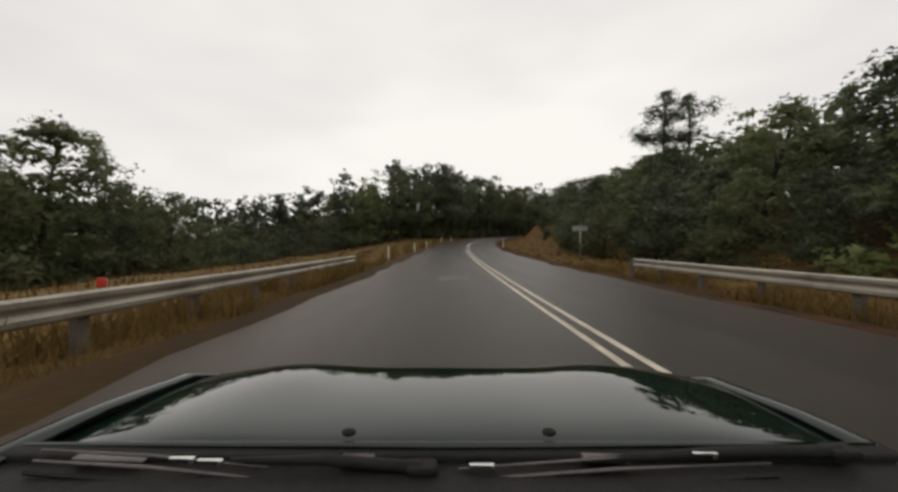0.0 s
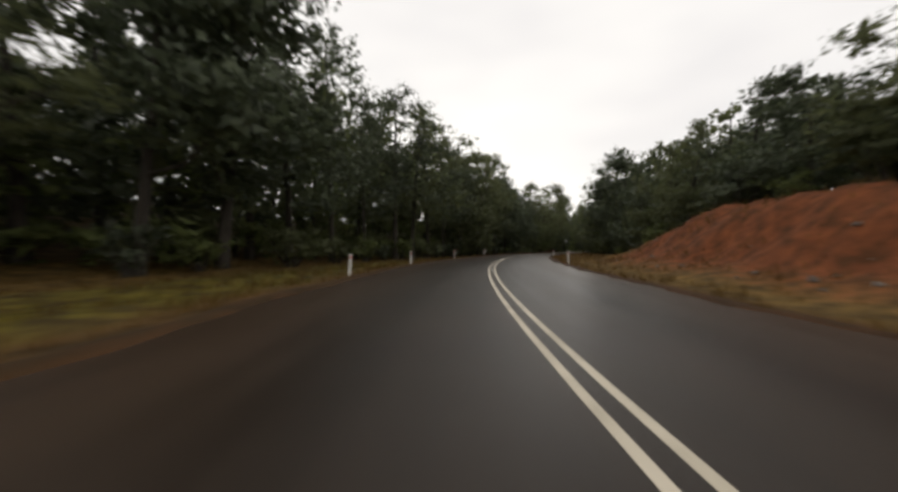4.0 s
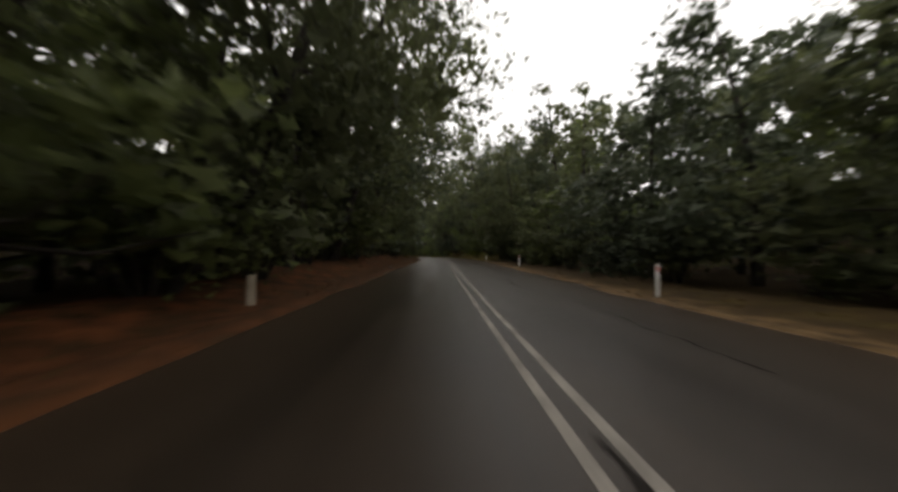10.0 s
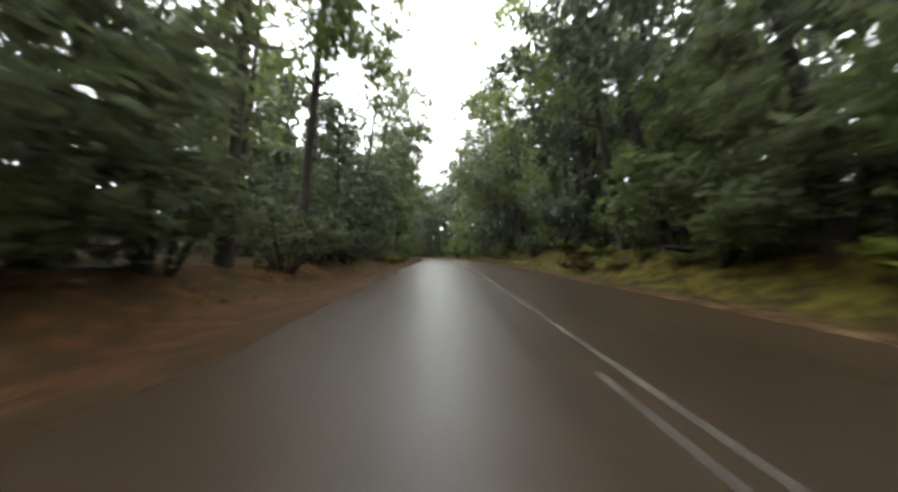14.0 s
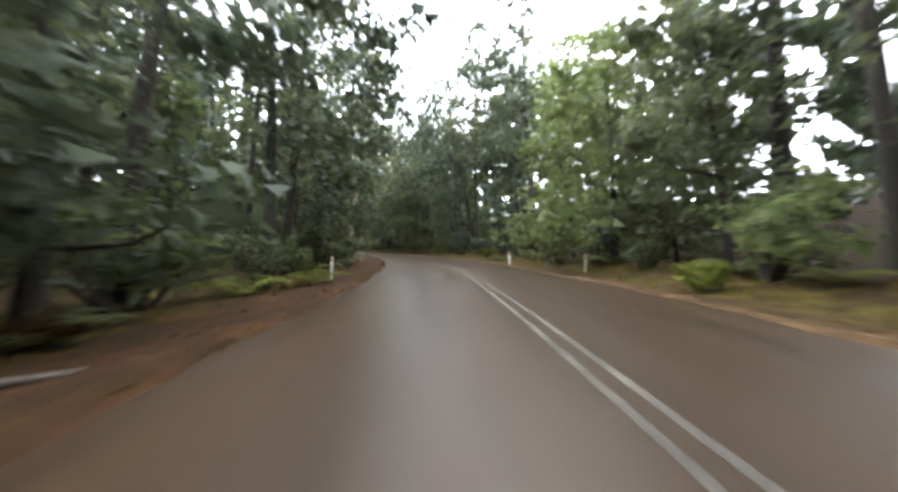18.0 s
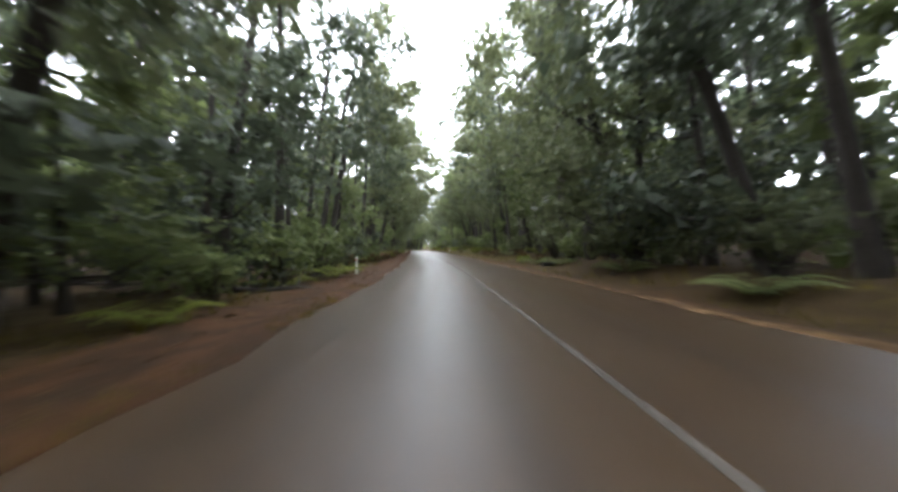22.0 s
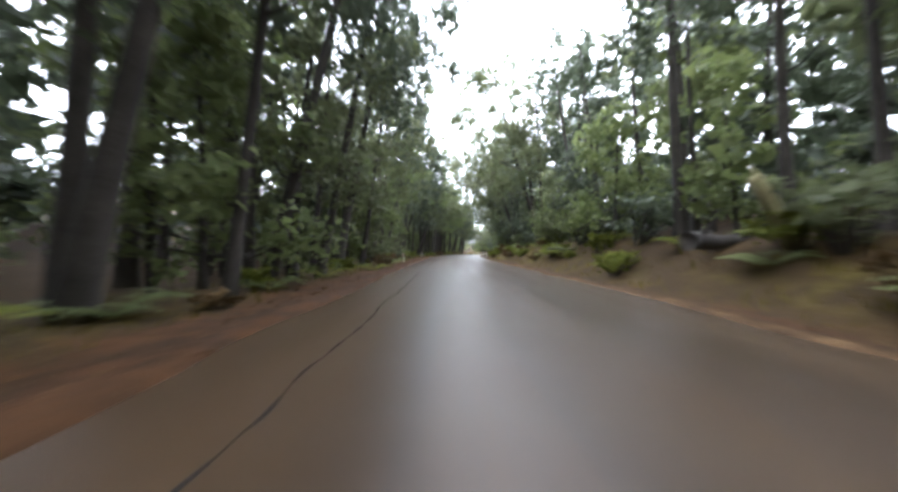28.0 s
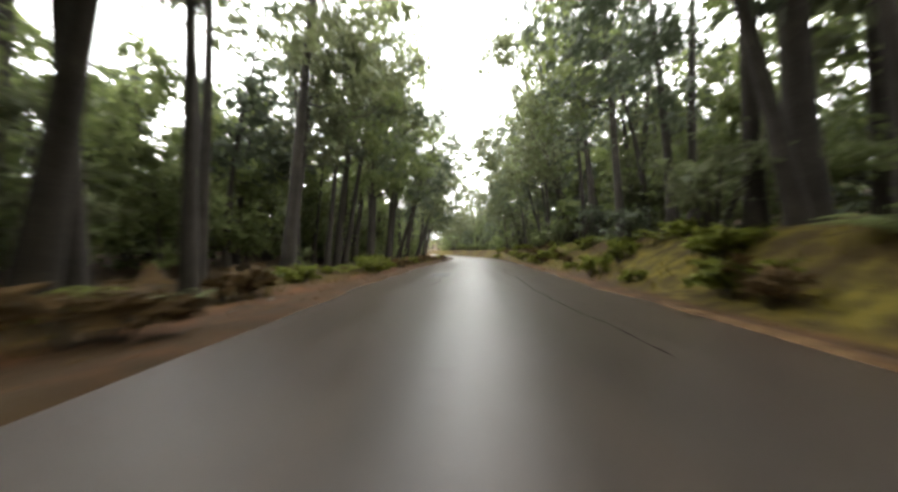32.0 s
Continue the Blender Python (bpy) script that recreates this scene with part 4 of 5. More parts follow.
far_woods(-1, L_AT, L_UP)
far_woods(1, R_AT, R_UP)


def low_growth(side, at, mat, label, seed, n=560, back=(1.5, 16.5), radius=(0.7, 1.7), leaf=0.33, each=34):
    """Tangled bushes and saplings between the trunks, as one mesh."""
    rng = np.random.default_rng(seed)
    s = rng.uniform(-30, 760, n)
    first = np.interp(s, *at)
    off = side * (first + rng.uniform(*back, n))
    x, y = spot(s, off)
    z = ground_height(s, off)
    r = rng.uniform(*radius, n)
    cs = np.stack([x, y, z + r * rng.uniform(0.4, 1.6, n), r], 1)
    return tagged(leafy("undergrowth", foliage(rng, cs, n * each, n * 6, leaf, 0.0), mat), label, "undergrowth", kind="stuff")


low_growth(-1, L_AT, LEAF[1], "tangled olive-green undergrowth between the trunks", 91)
low_growth(1, R_AT, LEAF[1], "tangled olive-green undergrowth between the trunks", 92)
for sd, at in ((-1, L_AT), (1, R_AT)):
    low_growth(sd, at, LEAF[0], "dark bushes filling the ground under the trees", 97 + sd, 650, (6, 30), (1.2, 2.6), 0.62, 20)
low_growth(-1, L_AT, LEAF[2], "light green saplings between the trunks", 93)
low_growth(1, R_AT, LEAF[2], "light green saplings between the trunks", 94)


# ---- roadside things ----
def guide_post(name, mat, label, h=0.95, w=0.11):
    root = new(name)
    bm = bmesh.new()
    box(bm, (w, 0.04, h + 0.2), (0, 0, (h - 0.2) / 2), bevel=0.012)
    part("post", bm, mat, root)
    bm = bmesh.new()
    box(bm, (w * 0.62, 0.012, 0.13), (0, -0.024, h - 0.14), bevel=0.004)
    part("reflector", bm, RED if mat is WHITE else GREYED, root, "small reflector plate near the top")
    return tagged(root, label, "guide post", "roadside guide posts")


POSTS = [(25.7, -6.1), (40.3, -5.9), (53.4, -6.05), (70.3, -6.1), (80, -5.8), (101, -6.4), (111.5, -6.2), (125.7, -5.8), (141.8, -5.6), (183.2, -5.4), (357.4, -5.8), (431.3, -5.8), (502.4, -5.1), (562.0, -6.0), (583, -6.3),
         (53.5, 5.0), (83.3, 5.2), (113.2, 5.3), (136, 4.9), (188.4, 6.2), (214.1, 5.4), (236.2, 5.9), (259.2, 5.8), (366.6, 4.7), (502.8, 5.5), (598.6, 4.4), (359.4, 6.4)]
post_proto = None
for s, o in POSTS:
    x, y = spot(s, o)
    m = Matrix.Translation((float(x), float(y), float(ground_height(s, o)))) @ Matrix.Rotation(float(heading(s)), 4, "Z") @ pose(0, 0, 0, random.uniform(-2, 2), random.uniform(-2.5, 2.5), random.uniform(-8, 8))
    if post_proto is None:
        post_proto = guide_post("guide_post", WHITE, "white roadside guide post with a small red reflector")
        ob = post_proto
    else:
        ob = copy_thing(post_proto, m)
    ob.matrix_basis = m
for s, o in ((212.6, -5.55),):
    x, y = spot(s, o)
    ob = guide_post("wooden_post", GREYED, "short weathered wooden post on the dirt verge", 0.75, 0.2)
    ob["category"] = "post"
    ob.matrix_basis = Matrix.Translation((float(x), float(y), float(ground_height(s, o))))


def guard_rail(s0, s1, off, label):
    root = new("guard_rail")
    st = np.arange(s0, s1 + 0.01, 1.0)
    prof = [(0.0, 0.36), (0.045, 0.39), (0.045, 0.45), (0.0, 0.5), (0.0, 0.53), (0.045, 0.58), (0.045, 0.64), (0.0, 0.67), (-0.012, 0.665), (0.03, 0.635), (0.03, 0.585), (-0.014, 0.54), (-0.014, 0.49), (0.03, 0.445), (0.03, 0.395), (-0.012, 0.365)]
    sg = 1 if off < 0 else -1
    V = []
    for s in st:
        for a, z in prof:
            x, y = spot(s, off + sg * (a + 0.1))
            V.append((float(x), float(y), float(road_z(s)) + z))
    n = len(prof)
    F = [(i * n + k, i * n + (k + 1) % n, (i + 1) * n + (k + 1) % n, (i + 1) * n + k) for i in range(len(st) - 1) for k in range(n)]
    F += [tuple(range(n)), tuple(range(len(V) - n, len(V)))]
    mesh_object("beam", V, F, STEEL, root, "corrugated galvanised steel beam")
    for s in np.arange(s0 + 0.4, s1 + 0.1, 2.0):
        x, y = spot(s, off)
        bm = bmesh.new()
        box(bm, (0.11, 0.15, 1.1), (0, 0, 0.1), bevel=0.01)
        p = part("post", bm, POST_WOOD, root)
        p.matrix_basis = Matrix.Translation((float(x), float(y), float(ground_height(s, off)))) @ Matrix.Rotation(float(heading(s)), 4, "Z")
    return tagged(root, label, "guard rail", "guard rails")


guard_rail(-14, 17, -6.3, "galvanised steel guard rail on posts above yellow grass")
guard_rail(-14, 14.5, 5.2, "galvanised steel guard rail on posts at the forest edge")


def road_sign(s, off):
    """The plain metal back of a sign, with two rails and one clamp, on a single pole."""
    root = new("road_sign")
    x, y = spot(s, off)
    bm = bmesh.new()
    bmesh.ops.create_cone(bm, cap_ends=True, segments=12, radius1=0.035, radius2=0.035, depth=2.75, matrix=Matrix.Translation((0, 0, 1.075)))
    part("pole", bm, STEEL, root)
    bm = bmesh.new()
    box(bm, (1.02, 0.006, 0.42), (0, 0.06, 2.22), bevel=0.002)
    part("panel", bm, SIGN_BACK, root, "bare grey metal back of the panel")
    for z in (2.05, 2.39):
        bm = bmesh.new()
        box(bm, (1.0, 0.02, 0.045), (0, 0.046, z), bevel=0.004)
        part("rail", bm, PLASTIC, root, "dark mounting rail")
    bm = bmesh.new()
    box(bm, (0.16, 0.02, 0.26), (0, 0.045, 2.22), bevel=0.004)
    part("clamp", bm, STEEL, root)
    root.matrix_basis = Matrix.Translation((float(x), float(y), float(ground_height(s, off)))) @ Matrix.Rotation(float(heading(s)), 4, "Z")
    return tagged(root, "road sign seen from behind, grey metal panel on one pole", "sign")


road_sign(25, 6.9)


def marker(s, off):
    root = new("hazard_marker")
    x, y = spot(s, off)
    bm = bmesh.new()
    box(bm, (0.07, 0.05, 1.1), (0, 0, 0.35), bevel=0.01)
    part("stake", bm, GREYED, root)
    bm = bmesh.new()
    box(bm, (0.16, 0.02, 0.14), (0, -0.04, 0.84), bevel=0.01)
    part("reflector", bm, RED, root, "red square reflector")
    root.matrix_basis = Matrix.Translation((float(x), float(y), float(ground_height(s, off)))) @ Matrix.Rotation(float(heading(s)), 4, "Z")
    return tagged(root, "short stake with a red reflector behind the guard rail", "marker")


marker(5.5, -7.0)

def log(s, off, length, r, turn, label, mat=BARK):
    """A fallen trunk with broken stubs."""
    rng = np.random.default_rng(int(s * 10))
    n = 6
    pts = [Vector((length * (i / (n - 1) - 0.5), 0.12 * math.sin(i * 1.3 + s), r * 0.7 + 0.05 * math.sin(i * 2.1))) for i in range(n)]
    V, F = tube(pts, [r * (1.05 - 0.5 * i / (n - 1)) for i in range(n)], 8)
    F.append(tuple(range(8)))
    for k in range(4):
        a = pts[1 + k % 4]
        V2, F2 = tube([a, a + Vector((0.25 * rng.normal(), 0.35 * rng.normal(), 0.3 + 0.4 * rng.random()))], [r * 0.3, r * 0.12], 5)
        j = len(V)
        V += V2
        F += [tuple(q + j for q in f) for f in F2]
    ob = mesh_object("fallen_log", V, F, mat, flat=False)
    x, y = spot(s, off)
    ob.matrix_basis = Matrix.Translation((float(x), float(y), float(ground_height(s, off)))) @ Matrix.Rotation(float(heading(s)) + radians(turn), 4, "Z")
    return tagged(ob, label, "log", "fallen logs")


PALE_MOSS = material("pale_mossy_wood", [(0.10, 0.09, 0.034), (0.2, 0.18, 0.08), (0.26, 0.22, 0.12)], 2.0, 0.95, 0.8, 12.0)
MOSSY = material("mossy_bark", [(0.03, 0.03, 0.012), (0.075, 0.08, 0.02), (0.05, 0.04, 0.025)], 2.0, 0.95, 0.8, 12.0)
for s, o, ln, r, a, mat, lab in ((199, -8.2, 3.4, 0.08, 20, POST_WOOD, "grey fallen branch on the dark forest floor"), (208, -7.4, 2.2, 0.06, -30, POST_WOOD, "grey fallen branch beside the dirt verge"),
                                 (287, 8.4, 4.5, 0.12, 25, BARK, "dark fallen branch lying on the mossy bank"), (534.5, 7.6, 2.8, 0.3, 20, BARK, "dark rotten log with a broken end on the bank"),
                                 (424, -7.4, 3.0, 0.14, 15, BARK, "dark fallen log at the edge of the verge"), (436, 6.6, 2.4, 0.15, 40, BARK, "dark rotten log on the sandy verge"),
                                 (343, -6.2, 4.4, 0.07, 70, POST_WOOD, "thin grey fallen branch in the bracken"), (548, 7.2, 3.0, 0.16, -20, MOSSY, "moss-covered fallen log on the bank"), (575, 7.4, 2.6, 0.13, 30, MOSSY, "moss-covered fallen log on the bank")):
    log(s, o, ln, r, a, lab, mat)


def stump(s, off, height, lean):
    """A broken, leaning trunk with a splintered top."""
    rng = np.random.default_rng(int(s))
    V, F = tube([Vector((0, 0, -0.3)), Vector((0.02, 0.03, height * 0.4)), Vector((0.05, 0, height * 0.8)), Vector((0.06, 0.02, height))], [0.3, 0.22, 0.19, 0.15], 9)
    for k in range(4):
        a = rng.uniform(0, 6.283)
        p = Vector((0.05 + 0.1 * math.cos(a), 0.1 * math.sin(a), height - 0.05))
        V2, F2 = tube([p, p + Vector((0.03, 0.02, rng.uniform(0.15, 0.4)))], [0.06, 0.01], 4)
        j = len(V)
        V += V2
        F += [tuple(q + j for q in f) for f in F2]
    ob = mesh_object("tree_stump", V, F, PALE_MOSS, flat=False)
    x, y = spot(s, off)
    ob.matrix_basis = Matrix.Translation((float(x), float(y), float(ground_height(s, off)))) @ Matrix.Rotation(float(heading(s)), 4, "Z") @ pose(0, 0, 0, 8, lean, 0)
    return tagged(ob, "broken pale mossy stump leaning far over on the bank", "tree stump")


stump(532.2, 8.0, 2.3, -40)


def stone(proto, s, off, size):
    x, y = spot(s, off)
    m = Matrix.Translation((float(x), float(y), float(ground_height(s, off)) + size * 0.12)) @ Matrix.Rotation(s, 4, "Z") @ Matrix.Diagonal((size, size * 0.8, size * 0.6, 1))
    ob = copy_thing(proto, m) if "placed" in USED else proto
    USED.add("placed")
    ob.matrix_basis = m


bm = bmesh.new()
bmesh.ops.create_icosphere(bm, subdivisions=2, radius=0.5)
for v in bm.verts:
    v.co *= 0.8 + 0.5 * noise.noise(v.co * 2.3 + Vector((3, 1, 7)))
STONE_PROTO = tagged(part("stone", bm, STONE, None), "rough grey-brown stone half sunk in the verge", "stone", "stones on the verge")
srng = np.random.default_rng(33)
for k in range(46):
    s = srng.uniform(180, 640)
    sd = -1 if srng.random() < 0.6 else 1
    o = (left_edge(s) if sd < 0 else right_edge(s)) + srng.uniform(0.9, 4.0)
    stone(STONE_PROTO, s, sd * float(o), srng.uniform(0.12, 0.42))


for k in range(34):
    s = srng.uniform(82, 120)
    stone(STONE_PROTO, s, float(right_edge(s)) + srng.uniform(3.2, 8.0), srng.uniform(0.1, 0.3))


# ---- cracks, sealed seams and patches in the road ----
def crack(s0, s1, off, wander, width, seed):
    st = np.arange(s0, s1, 0.25)
    rng = np.random.default_rng(seed)
    w = np.cumsum(rng.normal(size=len(st))) * wander
    c = off + w - np.linspace(0, w[-1], len(st)) + 0.0
    line = lambda sgn: (lambda q: np.interp(q, st, c + sgn * width * (0.6 + 0.4 * np.sin(np.arange(len(st)) * 1.7))))
    return tagged(strip("crack", s0, st[-1], line(-0.5), line(0.5), 0.003, CRACK, 0.25), "dark sealed crack in the asphalt", "crack", "cracks in the asphalt", "structure")


for i, (a, b, o, wd, w) in enumerate(((194, 199, 1.6, 0.05, 0.06), (195.5, 198, 0.9, 0.06, 0.08), (203, 206, 0.02, 0.02, 0.13), (207, 211, 2.4, 0.05, 0.06), (216, 220, 1.9, 0.06, 0.05), (222, 230, 2.6, 0.05, 0.05),
                                      (228, 231, 1.4, 0.05, 0.05), (30, 34, 2.8, 0.02, 0.04), (523, 541, -2.75, 0.02, 0.05), (548, 560, -2.6, 0.02, 0.06), (518.5, 522.5, -2.0, 0.04, 0.12), (520.5, 524, -2.4, 0.05, 0.1), (514, 519, -1.7, 0.05, 0.09), (585, 600, 0.9, 0.03, 0.04), (604, 625, 1.4, 0.03, 0.05), (612, 618, -1.9, 0.04, 0.05))):
    crack(a, b, o, wd, w, 80 + i)
for a, b, o0, o1 in ((12.5, 14.0, -2.3, -1.1), (616, 618.5, -2.4, -1.6)):
    tagged(strip("asphalt_patch", a, b, o0, o1, 0.002, PATCH, 0.5), "darker patch in the asphalt", "road patch", "asphalt patches", "structure")


# ---- grass ----
def grass(name, count, pick, mat, size, label, seed, slim=1.0):
    rng = np.random.default_rng(seed)
    s, off = pick(rng, count)
    x, y = spot(s, off)
    z = ground_height(s, off)
    h = rng.uniform(0.4, 1.2, count) * size * (0.6 + 0.8 * (np.sin(s * 0.9 + off) * np.sin(off * 1.7 - s * 0.4) > 0))
    a, b = rng.uniform(0, 6.283, count), rng.normal(size=(2, count)) * 0.35
    w = h * rng.uniform(0.04, 0.1, count) * slim
    base = np.stack([x, y, z - 0.03], 1)
    e = np.stack([np.cos(a) * w, np.sin(a) * w, 0 * a], 1)
    tip = base + np.stack([b[0] * h, b[1] * h, h], 1)
    V = np.stack([base - e, base + e, tip], 1).reshape(-1, 3)
    return tagged(mesh_object(name, V, np.arange(3 * count).reshape(-1, 3), mat), label, "grass", kind="stuff")


def verge(side, s0, s1, a, b):
    def pick(rng, n):
        s = rng.uniform(s0, s1, n)
        out = a + (b - a) * rng.random(n) ** 1.3
        return s, np.where(side < 0, -(left_edge(s) + out), right_edge(s) + out)
    return pick


grass("dry_grass", 34000, verge(-1, -14, 135, 0.9, 14), GRASS_DRY, 0.24, "dry yellow grass beside the road", 21)
grass("dry_grass", 34000, verge(1, -14, 190, 0.5, 10), GRASS_DRY, 0.24, "dry yellow-brown grass beside the road", 22)
grass("dry_grass", 17000, verge(-1, -14, 22, 0.7, 2.8), GRASS_TALL, 0.42, "tall dry grass under the guard rail", 26, 0.4)
grass("dry_grass", 13000, verge(1, -14, 19, 0.6, 2.8), GRASS_TALL, 0.34, "tall dry grass under the guard rail", 27, 0.4)
grass("green_grass", 6000, verge(-1, 338, 425, 0.0, 0.55), GRASS_GREEN, 0.13, "green grass creeping over the asphalt's edge", 28)
grass("green_grass", 9000, verge(-1, 30, 182, 1.6, 6.5), GRASS_GREEN, 0.22, "short green grass on the verge", 23)
grass("green_grass", 16000, verge(1, 255, 700, 1.5, 6), GRASS_GREEN, 0.24, "low green grass and moss on the bank", 24)
grass("green_grass", 12000, verge(-1, 270, 700, 2.2, 6), GRASS_GREEN, 0.26, "low green grass at the forest's edge", 25)


def litter(count, seed):
    """Fallen leaves and twigs on the verges."""
    rng = np.random.default_rng(seed)
    s = 120 + 520 * rng.random(count)
    side = np.where(rng.random(count) < 0.55, -1, 1)
    off = side * (np.where(side < 0, left_edge(s), right_edge(s)) + 0.1 + 4.5 * rng.random(count) ** 1.2)
    x, y = spot(s, off)
    c = np.stack([x, y, ground_height(s, off) + 0.02], 1)
    d = rng.normal(size=(count, 3)) * (1, 1, 0.25)
    e = np.cross(d, rng.normal(size=(count, 3)) * (0.25, 0.25, 1))
    d, e = d / np.linalg.norm(d, axis=1)[:, None], e / np.linalg.norm(e, axis=1)[:, None]
    w = rng.uniform(0.04, 0.13, (count, 1))
    V = np.stack([c - d * w, c + e * w * rng.uniform(0.15, 0.6, (count, 1)), c + d * w], 1).reshape(-1, 3)
    return tagged(mesh_object("leaf_litter", V, np.arange(3 * count).reshape(-1, 3), LEAF[3]), "brown fallen leaves and twigs on the verges", "leaf litter", kind="stuff")


litter(34000, 41)


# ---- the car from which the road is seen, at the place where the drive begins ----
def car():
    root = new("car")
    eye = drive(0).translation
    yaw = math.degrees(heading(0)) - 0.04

    def skin(name, rows, mat, label=""):
        """A surface through rows of points, mirrored left to right, with a thickness."""
        V, F = [], []
        n = len(rows[0]) * 2 - 1
        for row in rows:
            V += [(-x, y, z) for x, y, z in reversed(row[1:])] + list(row)
        for i in range(len(rows) - 1):
            for k in range(n - 1):
                F.append((i * n + k, i * n + k + 1, (i + 1) * n + k + 1, (i + 1) * n + k))
        ob = mesh_object(name, V, F, mat, root, label, flat=False)
        so = ob.modifiers.new("thickness", "SOLIDIFY")
        so.thickness = 0.012
        su = ob.modifiers.new("round", "SUBSURF")
        su.levels = su.render_levels = 2
        return ob

    # heights under the eye, widths and distances ahead
    hood = []
    for y, z, w, crown in ((0.60, -0.335, 0.70, 0.012), (0.62, -0.318, 0.71, 0.014), (0.75, -0.318, 0.72, 0.016), (0.92, -0.325, 0.72, 0.016), (1.04, -0.338, 0.70, 0.012), (1.16, -0.375, 0.67, 0.01), (1.30, -0.45, 0.63, 0.0)):
        hood.append([(w * k / 5, y, z - crown * (k / 5) ** 2 + (0.014 if k in (3,) else 0) - (0.02 if k == 5 else 0)) for k in range(6)])
    skin("hood", hood, PAINT, "glossy dark green bonnet")
    for sg in (-1, 1):
        V = []
        prof = [(0.690, -0.341), (0.718, -0.337), (0.78, -0.36), (0.815, -0.42), (0.82, -0.6), (0.815, -0.85)]
        ys = [(0.50, 0.0), (0.75, 0.0), (1.0, -0.02), (1.2, -0.09), (1.36, -0.16)]
        for y, dz in ys:
            V += [(sg * x * (1 - 0.06 * max(0, y - 0.9)), y, z + dz) for x, z in prof]
        n = len(prof)
        F = [(i * n + k, i * n + k + 1, (i + 1) * n + k + 1, (i + 1) * n + k) for i in range(len(ys) - 1) for k in range(n - 1)]
        ob = mesh_object("fender", V, F, PAINT, root, "dark green front wing", flat=False)
        ob.modifiers.new("thickness", "SOLIDIFY").thickness = 0.01
        bm = bmesh.new()
        bmesh.ops.create_cone(bm, cap_ends=True, segments=28, radius1=0.29, radius2=0.29, depth=0.19, matrix=pose(0, 0, 0, 0, 90, 0))
        bmesh.ops.bevel(bm, geom=[e for e in bm.edges if e.calc_face_angle(0) > 1], offset=0.03, segments=2, affect="EDGES")
        wheel = part("wheel", bm, RUBBER, root, "black tyre")
        wheel.location = (sg * 0.69, 0.98, 0.29 - EYE)
        bm = bmesh.new()
        bmesh.ops.create_cone(bm, cap_ends=True, segments=20, radius1=0.19, radius2=0.17, depth=0.2, matrix=pose(0, 0, 0, 0, 90, 0))
        part("rim", bm, STEEL, wheel, "steel rim")
        bm = bmesh.new()
        bmesh.ops.create_uvsphere(bm, u_segments=12, v_segments=8, radius=0.009, matrix=Matrix.Diagonal((1.3, 1, 0.7, 1)))
        nz = part("washer_nozzle", bm, RUBBER, root, "small black washer nozzle on the bonnet")
        nz.location = (sg * 0.165, 0.612, -0.310)
        bm = bmesh.new()
        box(bm, (0.3, 0.09, 0.15), (sg * 0.5, 1.38, -0.56), bevel=0.03)
        part("headlight", bm, CHROME, root, "clear headlight")
    bm = bmesh.new()
    box(bm, (1.5, 0.14, 0.34), (0, 1.42, -0.78), bevel=0.05)
    part("bumper", bm, PAINT, root)
    bm = bmesh.new()
    box(bm, (0.66, 0.04, 0.16), (0, 1.39, -0.56), bevel=0.015)
    part("grille", bm, PLASTIC, root, "dark grille")
    bm = bmesh.new()
    box(bm, (1.40, 0.17, 0.03), (0, 0.50, -0.355), bevel=0.008)
    part("cowl_panel", bm, PLASTIC, root, "grey plastic cowl under the windscreen")
    bm = bmesh.new()
    box(bm, (1.42, 0.03, 0.02), (0, 0.592, -0.338), bevel=0.006)
    part("seal", bm, RUBBER, root, "black rubber seal along the bonnet's rear edge")
    V, F = tube([Vector((-0.70, 0.612, -0.331)), Vector((-0.45, 0.603, -0.326)), Vector((0, 0.598, -0.325)), Vector((0.45, 0.603, -0.326)), Vector((0.70, 0.612, -0.331))], [0.004, 0.006, 0.007, 0.006, 0.004], 10)
    mesh_object("rear_lip", V, F, PAINT, root, "glossy rolled rear edge of the bonnet", flat=False)
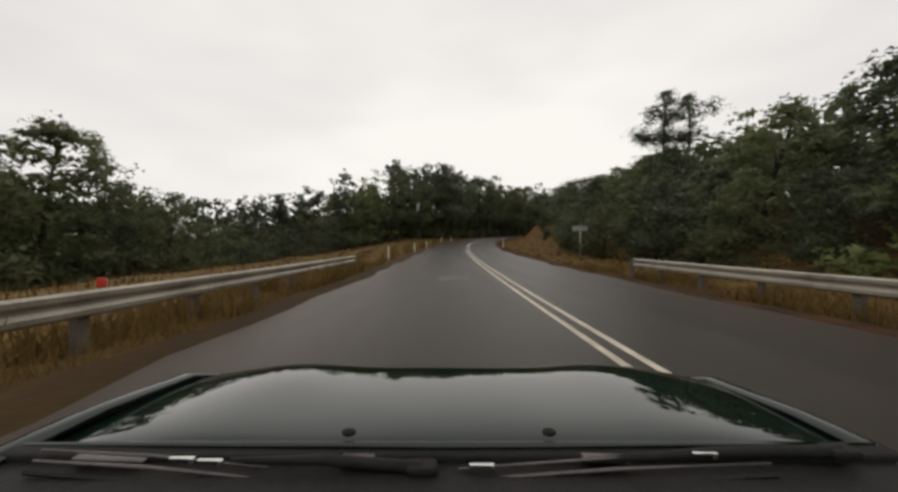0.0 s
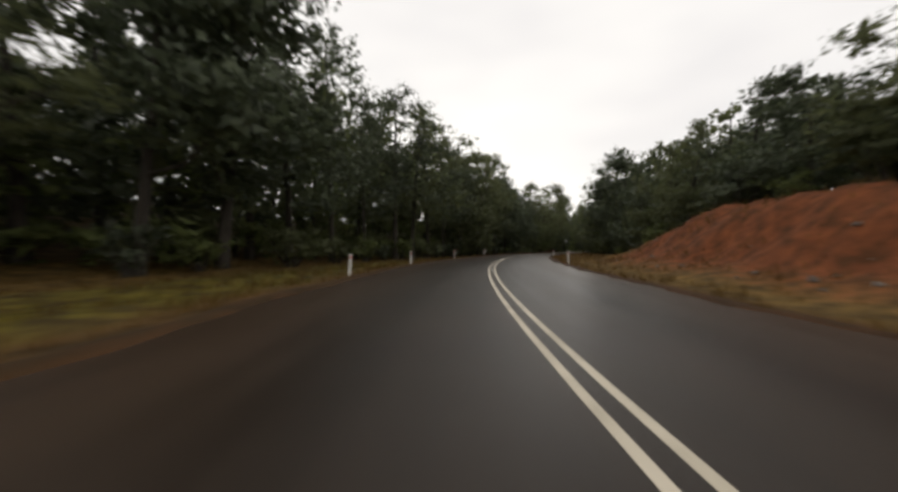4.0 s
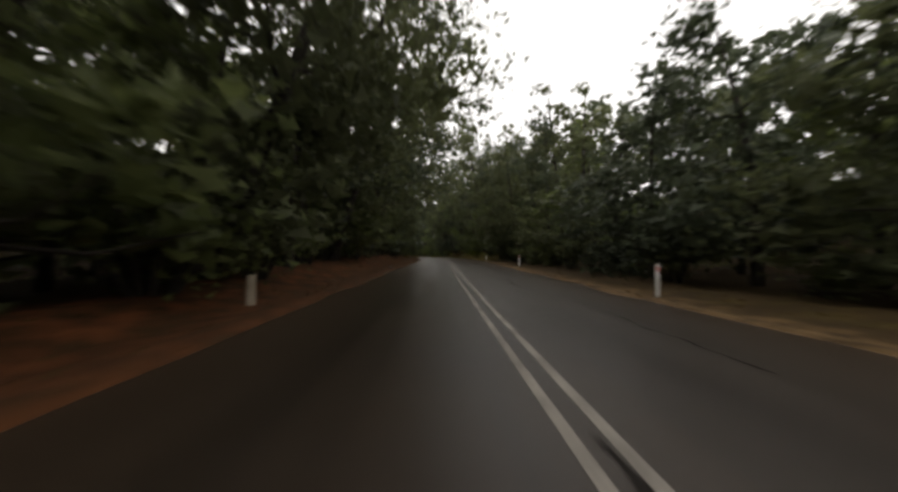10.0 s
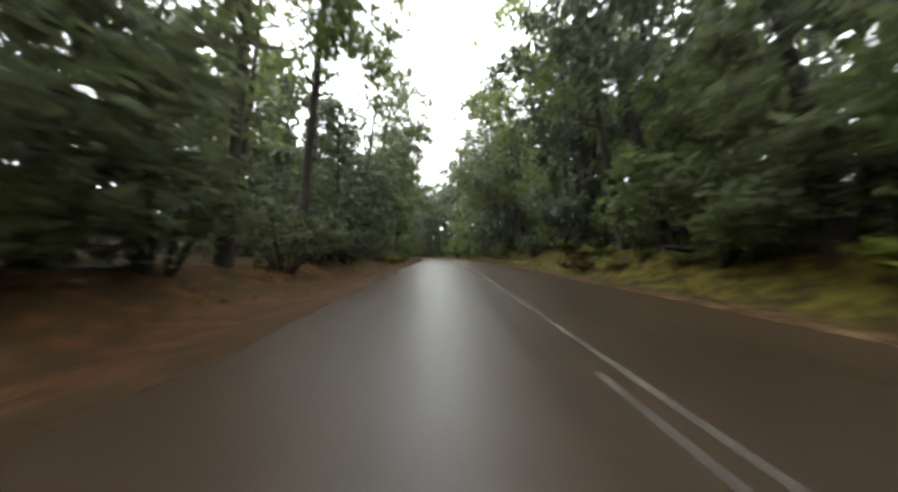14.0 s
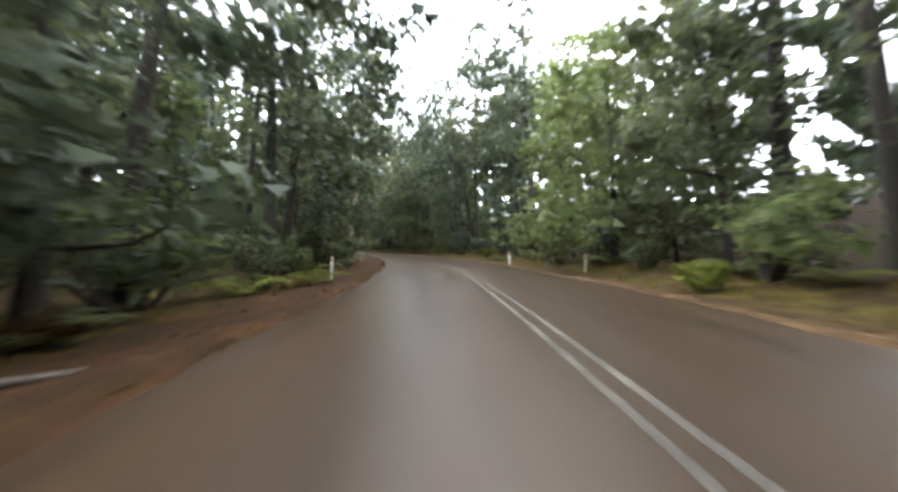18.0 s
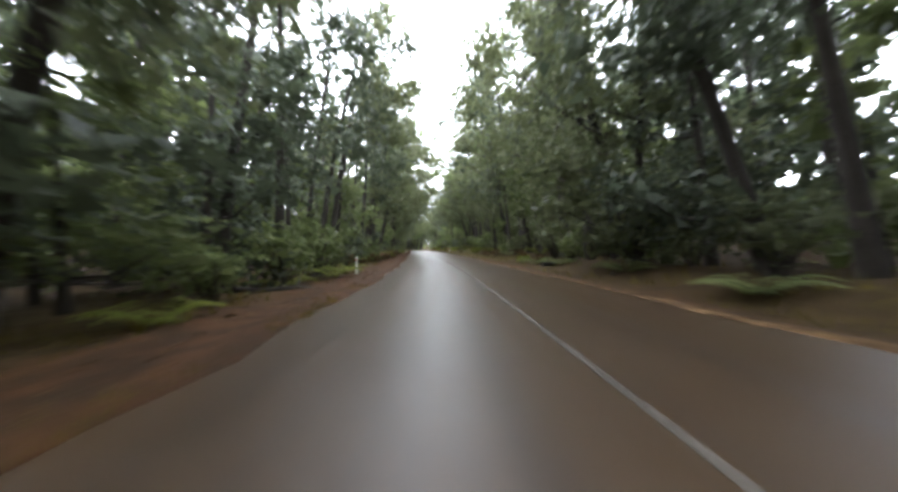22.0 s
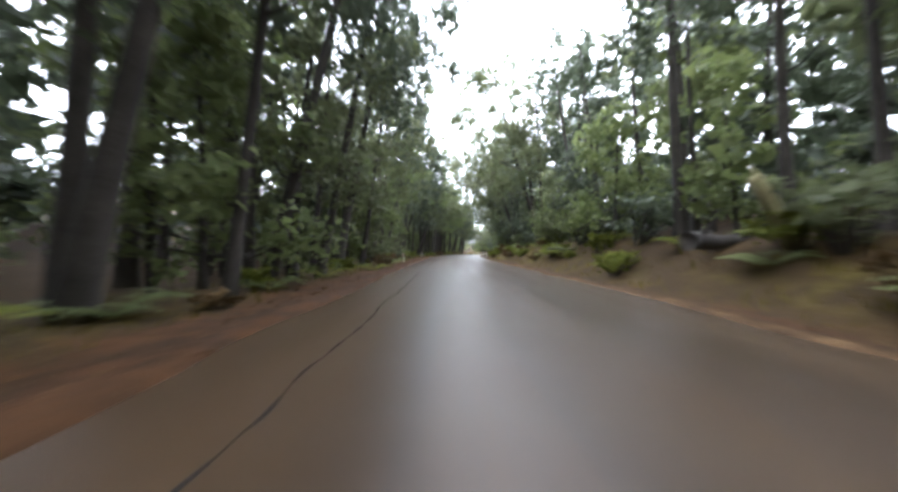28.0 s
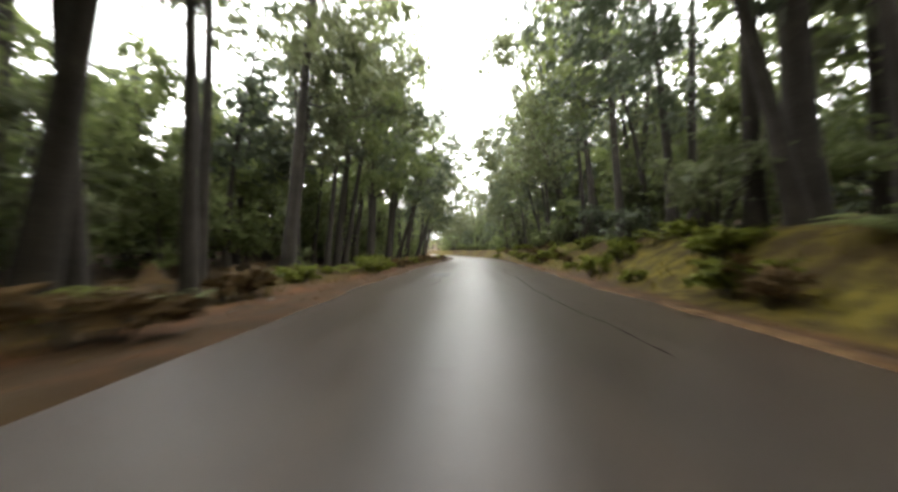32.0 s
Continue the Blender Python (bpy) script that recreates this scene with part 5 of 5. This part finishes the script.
    # each wiper: foot, arm, two-rail blade with rubber edge and clips
    for ends, foot, tip, clips in ((((-0.62, 0.565, -0.313), (-0.27, 0.555, -0.334)), (-0.04, 0.555, -0.334), (-0.33, 0.56, -0.326), (-0.357, -0.40)),
                                   (((0.014, 0.555, -0.336), (0.48, 0.565, -0.317)), (0.60, 0.57, -0.318), (0.20, 0.56, -0.327), (0.048, 0.384))):
        wip = new("wiper")
        wip.parent = root
        a, b = Vector(ends[0]), Vector(ends[1])
        low = Vector((0, -0.012, -0.010))
        V, F = tube([Vector(foot), (Vector(foot) + Vector(tip)) / 2 + Vector((0, 0, 0.006)), Vector(tip)], [0.010, 0.008, 0.004], 7)
        mesh_object("arm", V, F, RUBBER, wip, "black wiper arm", flat=False)
        for k, r in enumerate((0.0028, 0.0034)):
            V, F = tube([a + low * k, (a + b) / 2 + low * k + Vector((0, 0, 0.004)), b + low * k], [r * 0.7, r, r * 0.7], 6)
            mesh_object("blade_rail", V, F, BLADE, wip, "dull metal rail of the wiper blade", flat=False)
        V, F = tube([a + low * 2, b + low * 2], [0.004, 0.004], 5)
        mesh_object("rubber_edge", V, F, RUBBER, wip)
        for x in clips:
            u = (x - a.x) / (b.x - a.x)
            bm = bmesh.new()
            box(bm, (0.036, 0.006, 0.005), tuple(a.lerp(b, u) + Vector((0, -0.004, 0.006))), bevel=0.0015)
            box(bm, (0.008, 0.007, 0.010), tuple(a.lerp(b, u) + Vector((0.016, -0.004, 0.003))), bevel=0.0015)
            part("clip", bm, CHROME, wip, "bright metal clip")
        bm = bmesh.new()
        box(bm, (0.045, 0.03, 0.014), foot, bevel=0.005)
        part("foot", bm, PLASTIC, wip)
    for x, w in ((-0.52, 0.11), (0.24, 0.07), (-0.14, 0.05)):
        bm = bmesh.new()
        box(bm, (w, 0.02, 0.006), (x, 0.572, -0.330), (0, 2, 0), bevel=0.002)
        part("cowl_strip", bm, BLADE, root, "pale thin strip on the cowl")
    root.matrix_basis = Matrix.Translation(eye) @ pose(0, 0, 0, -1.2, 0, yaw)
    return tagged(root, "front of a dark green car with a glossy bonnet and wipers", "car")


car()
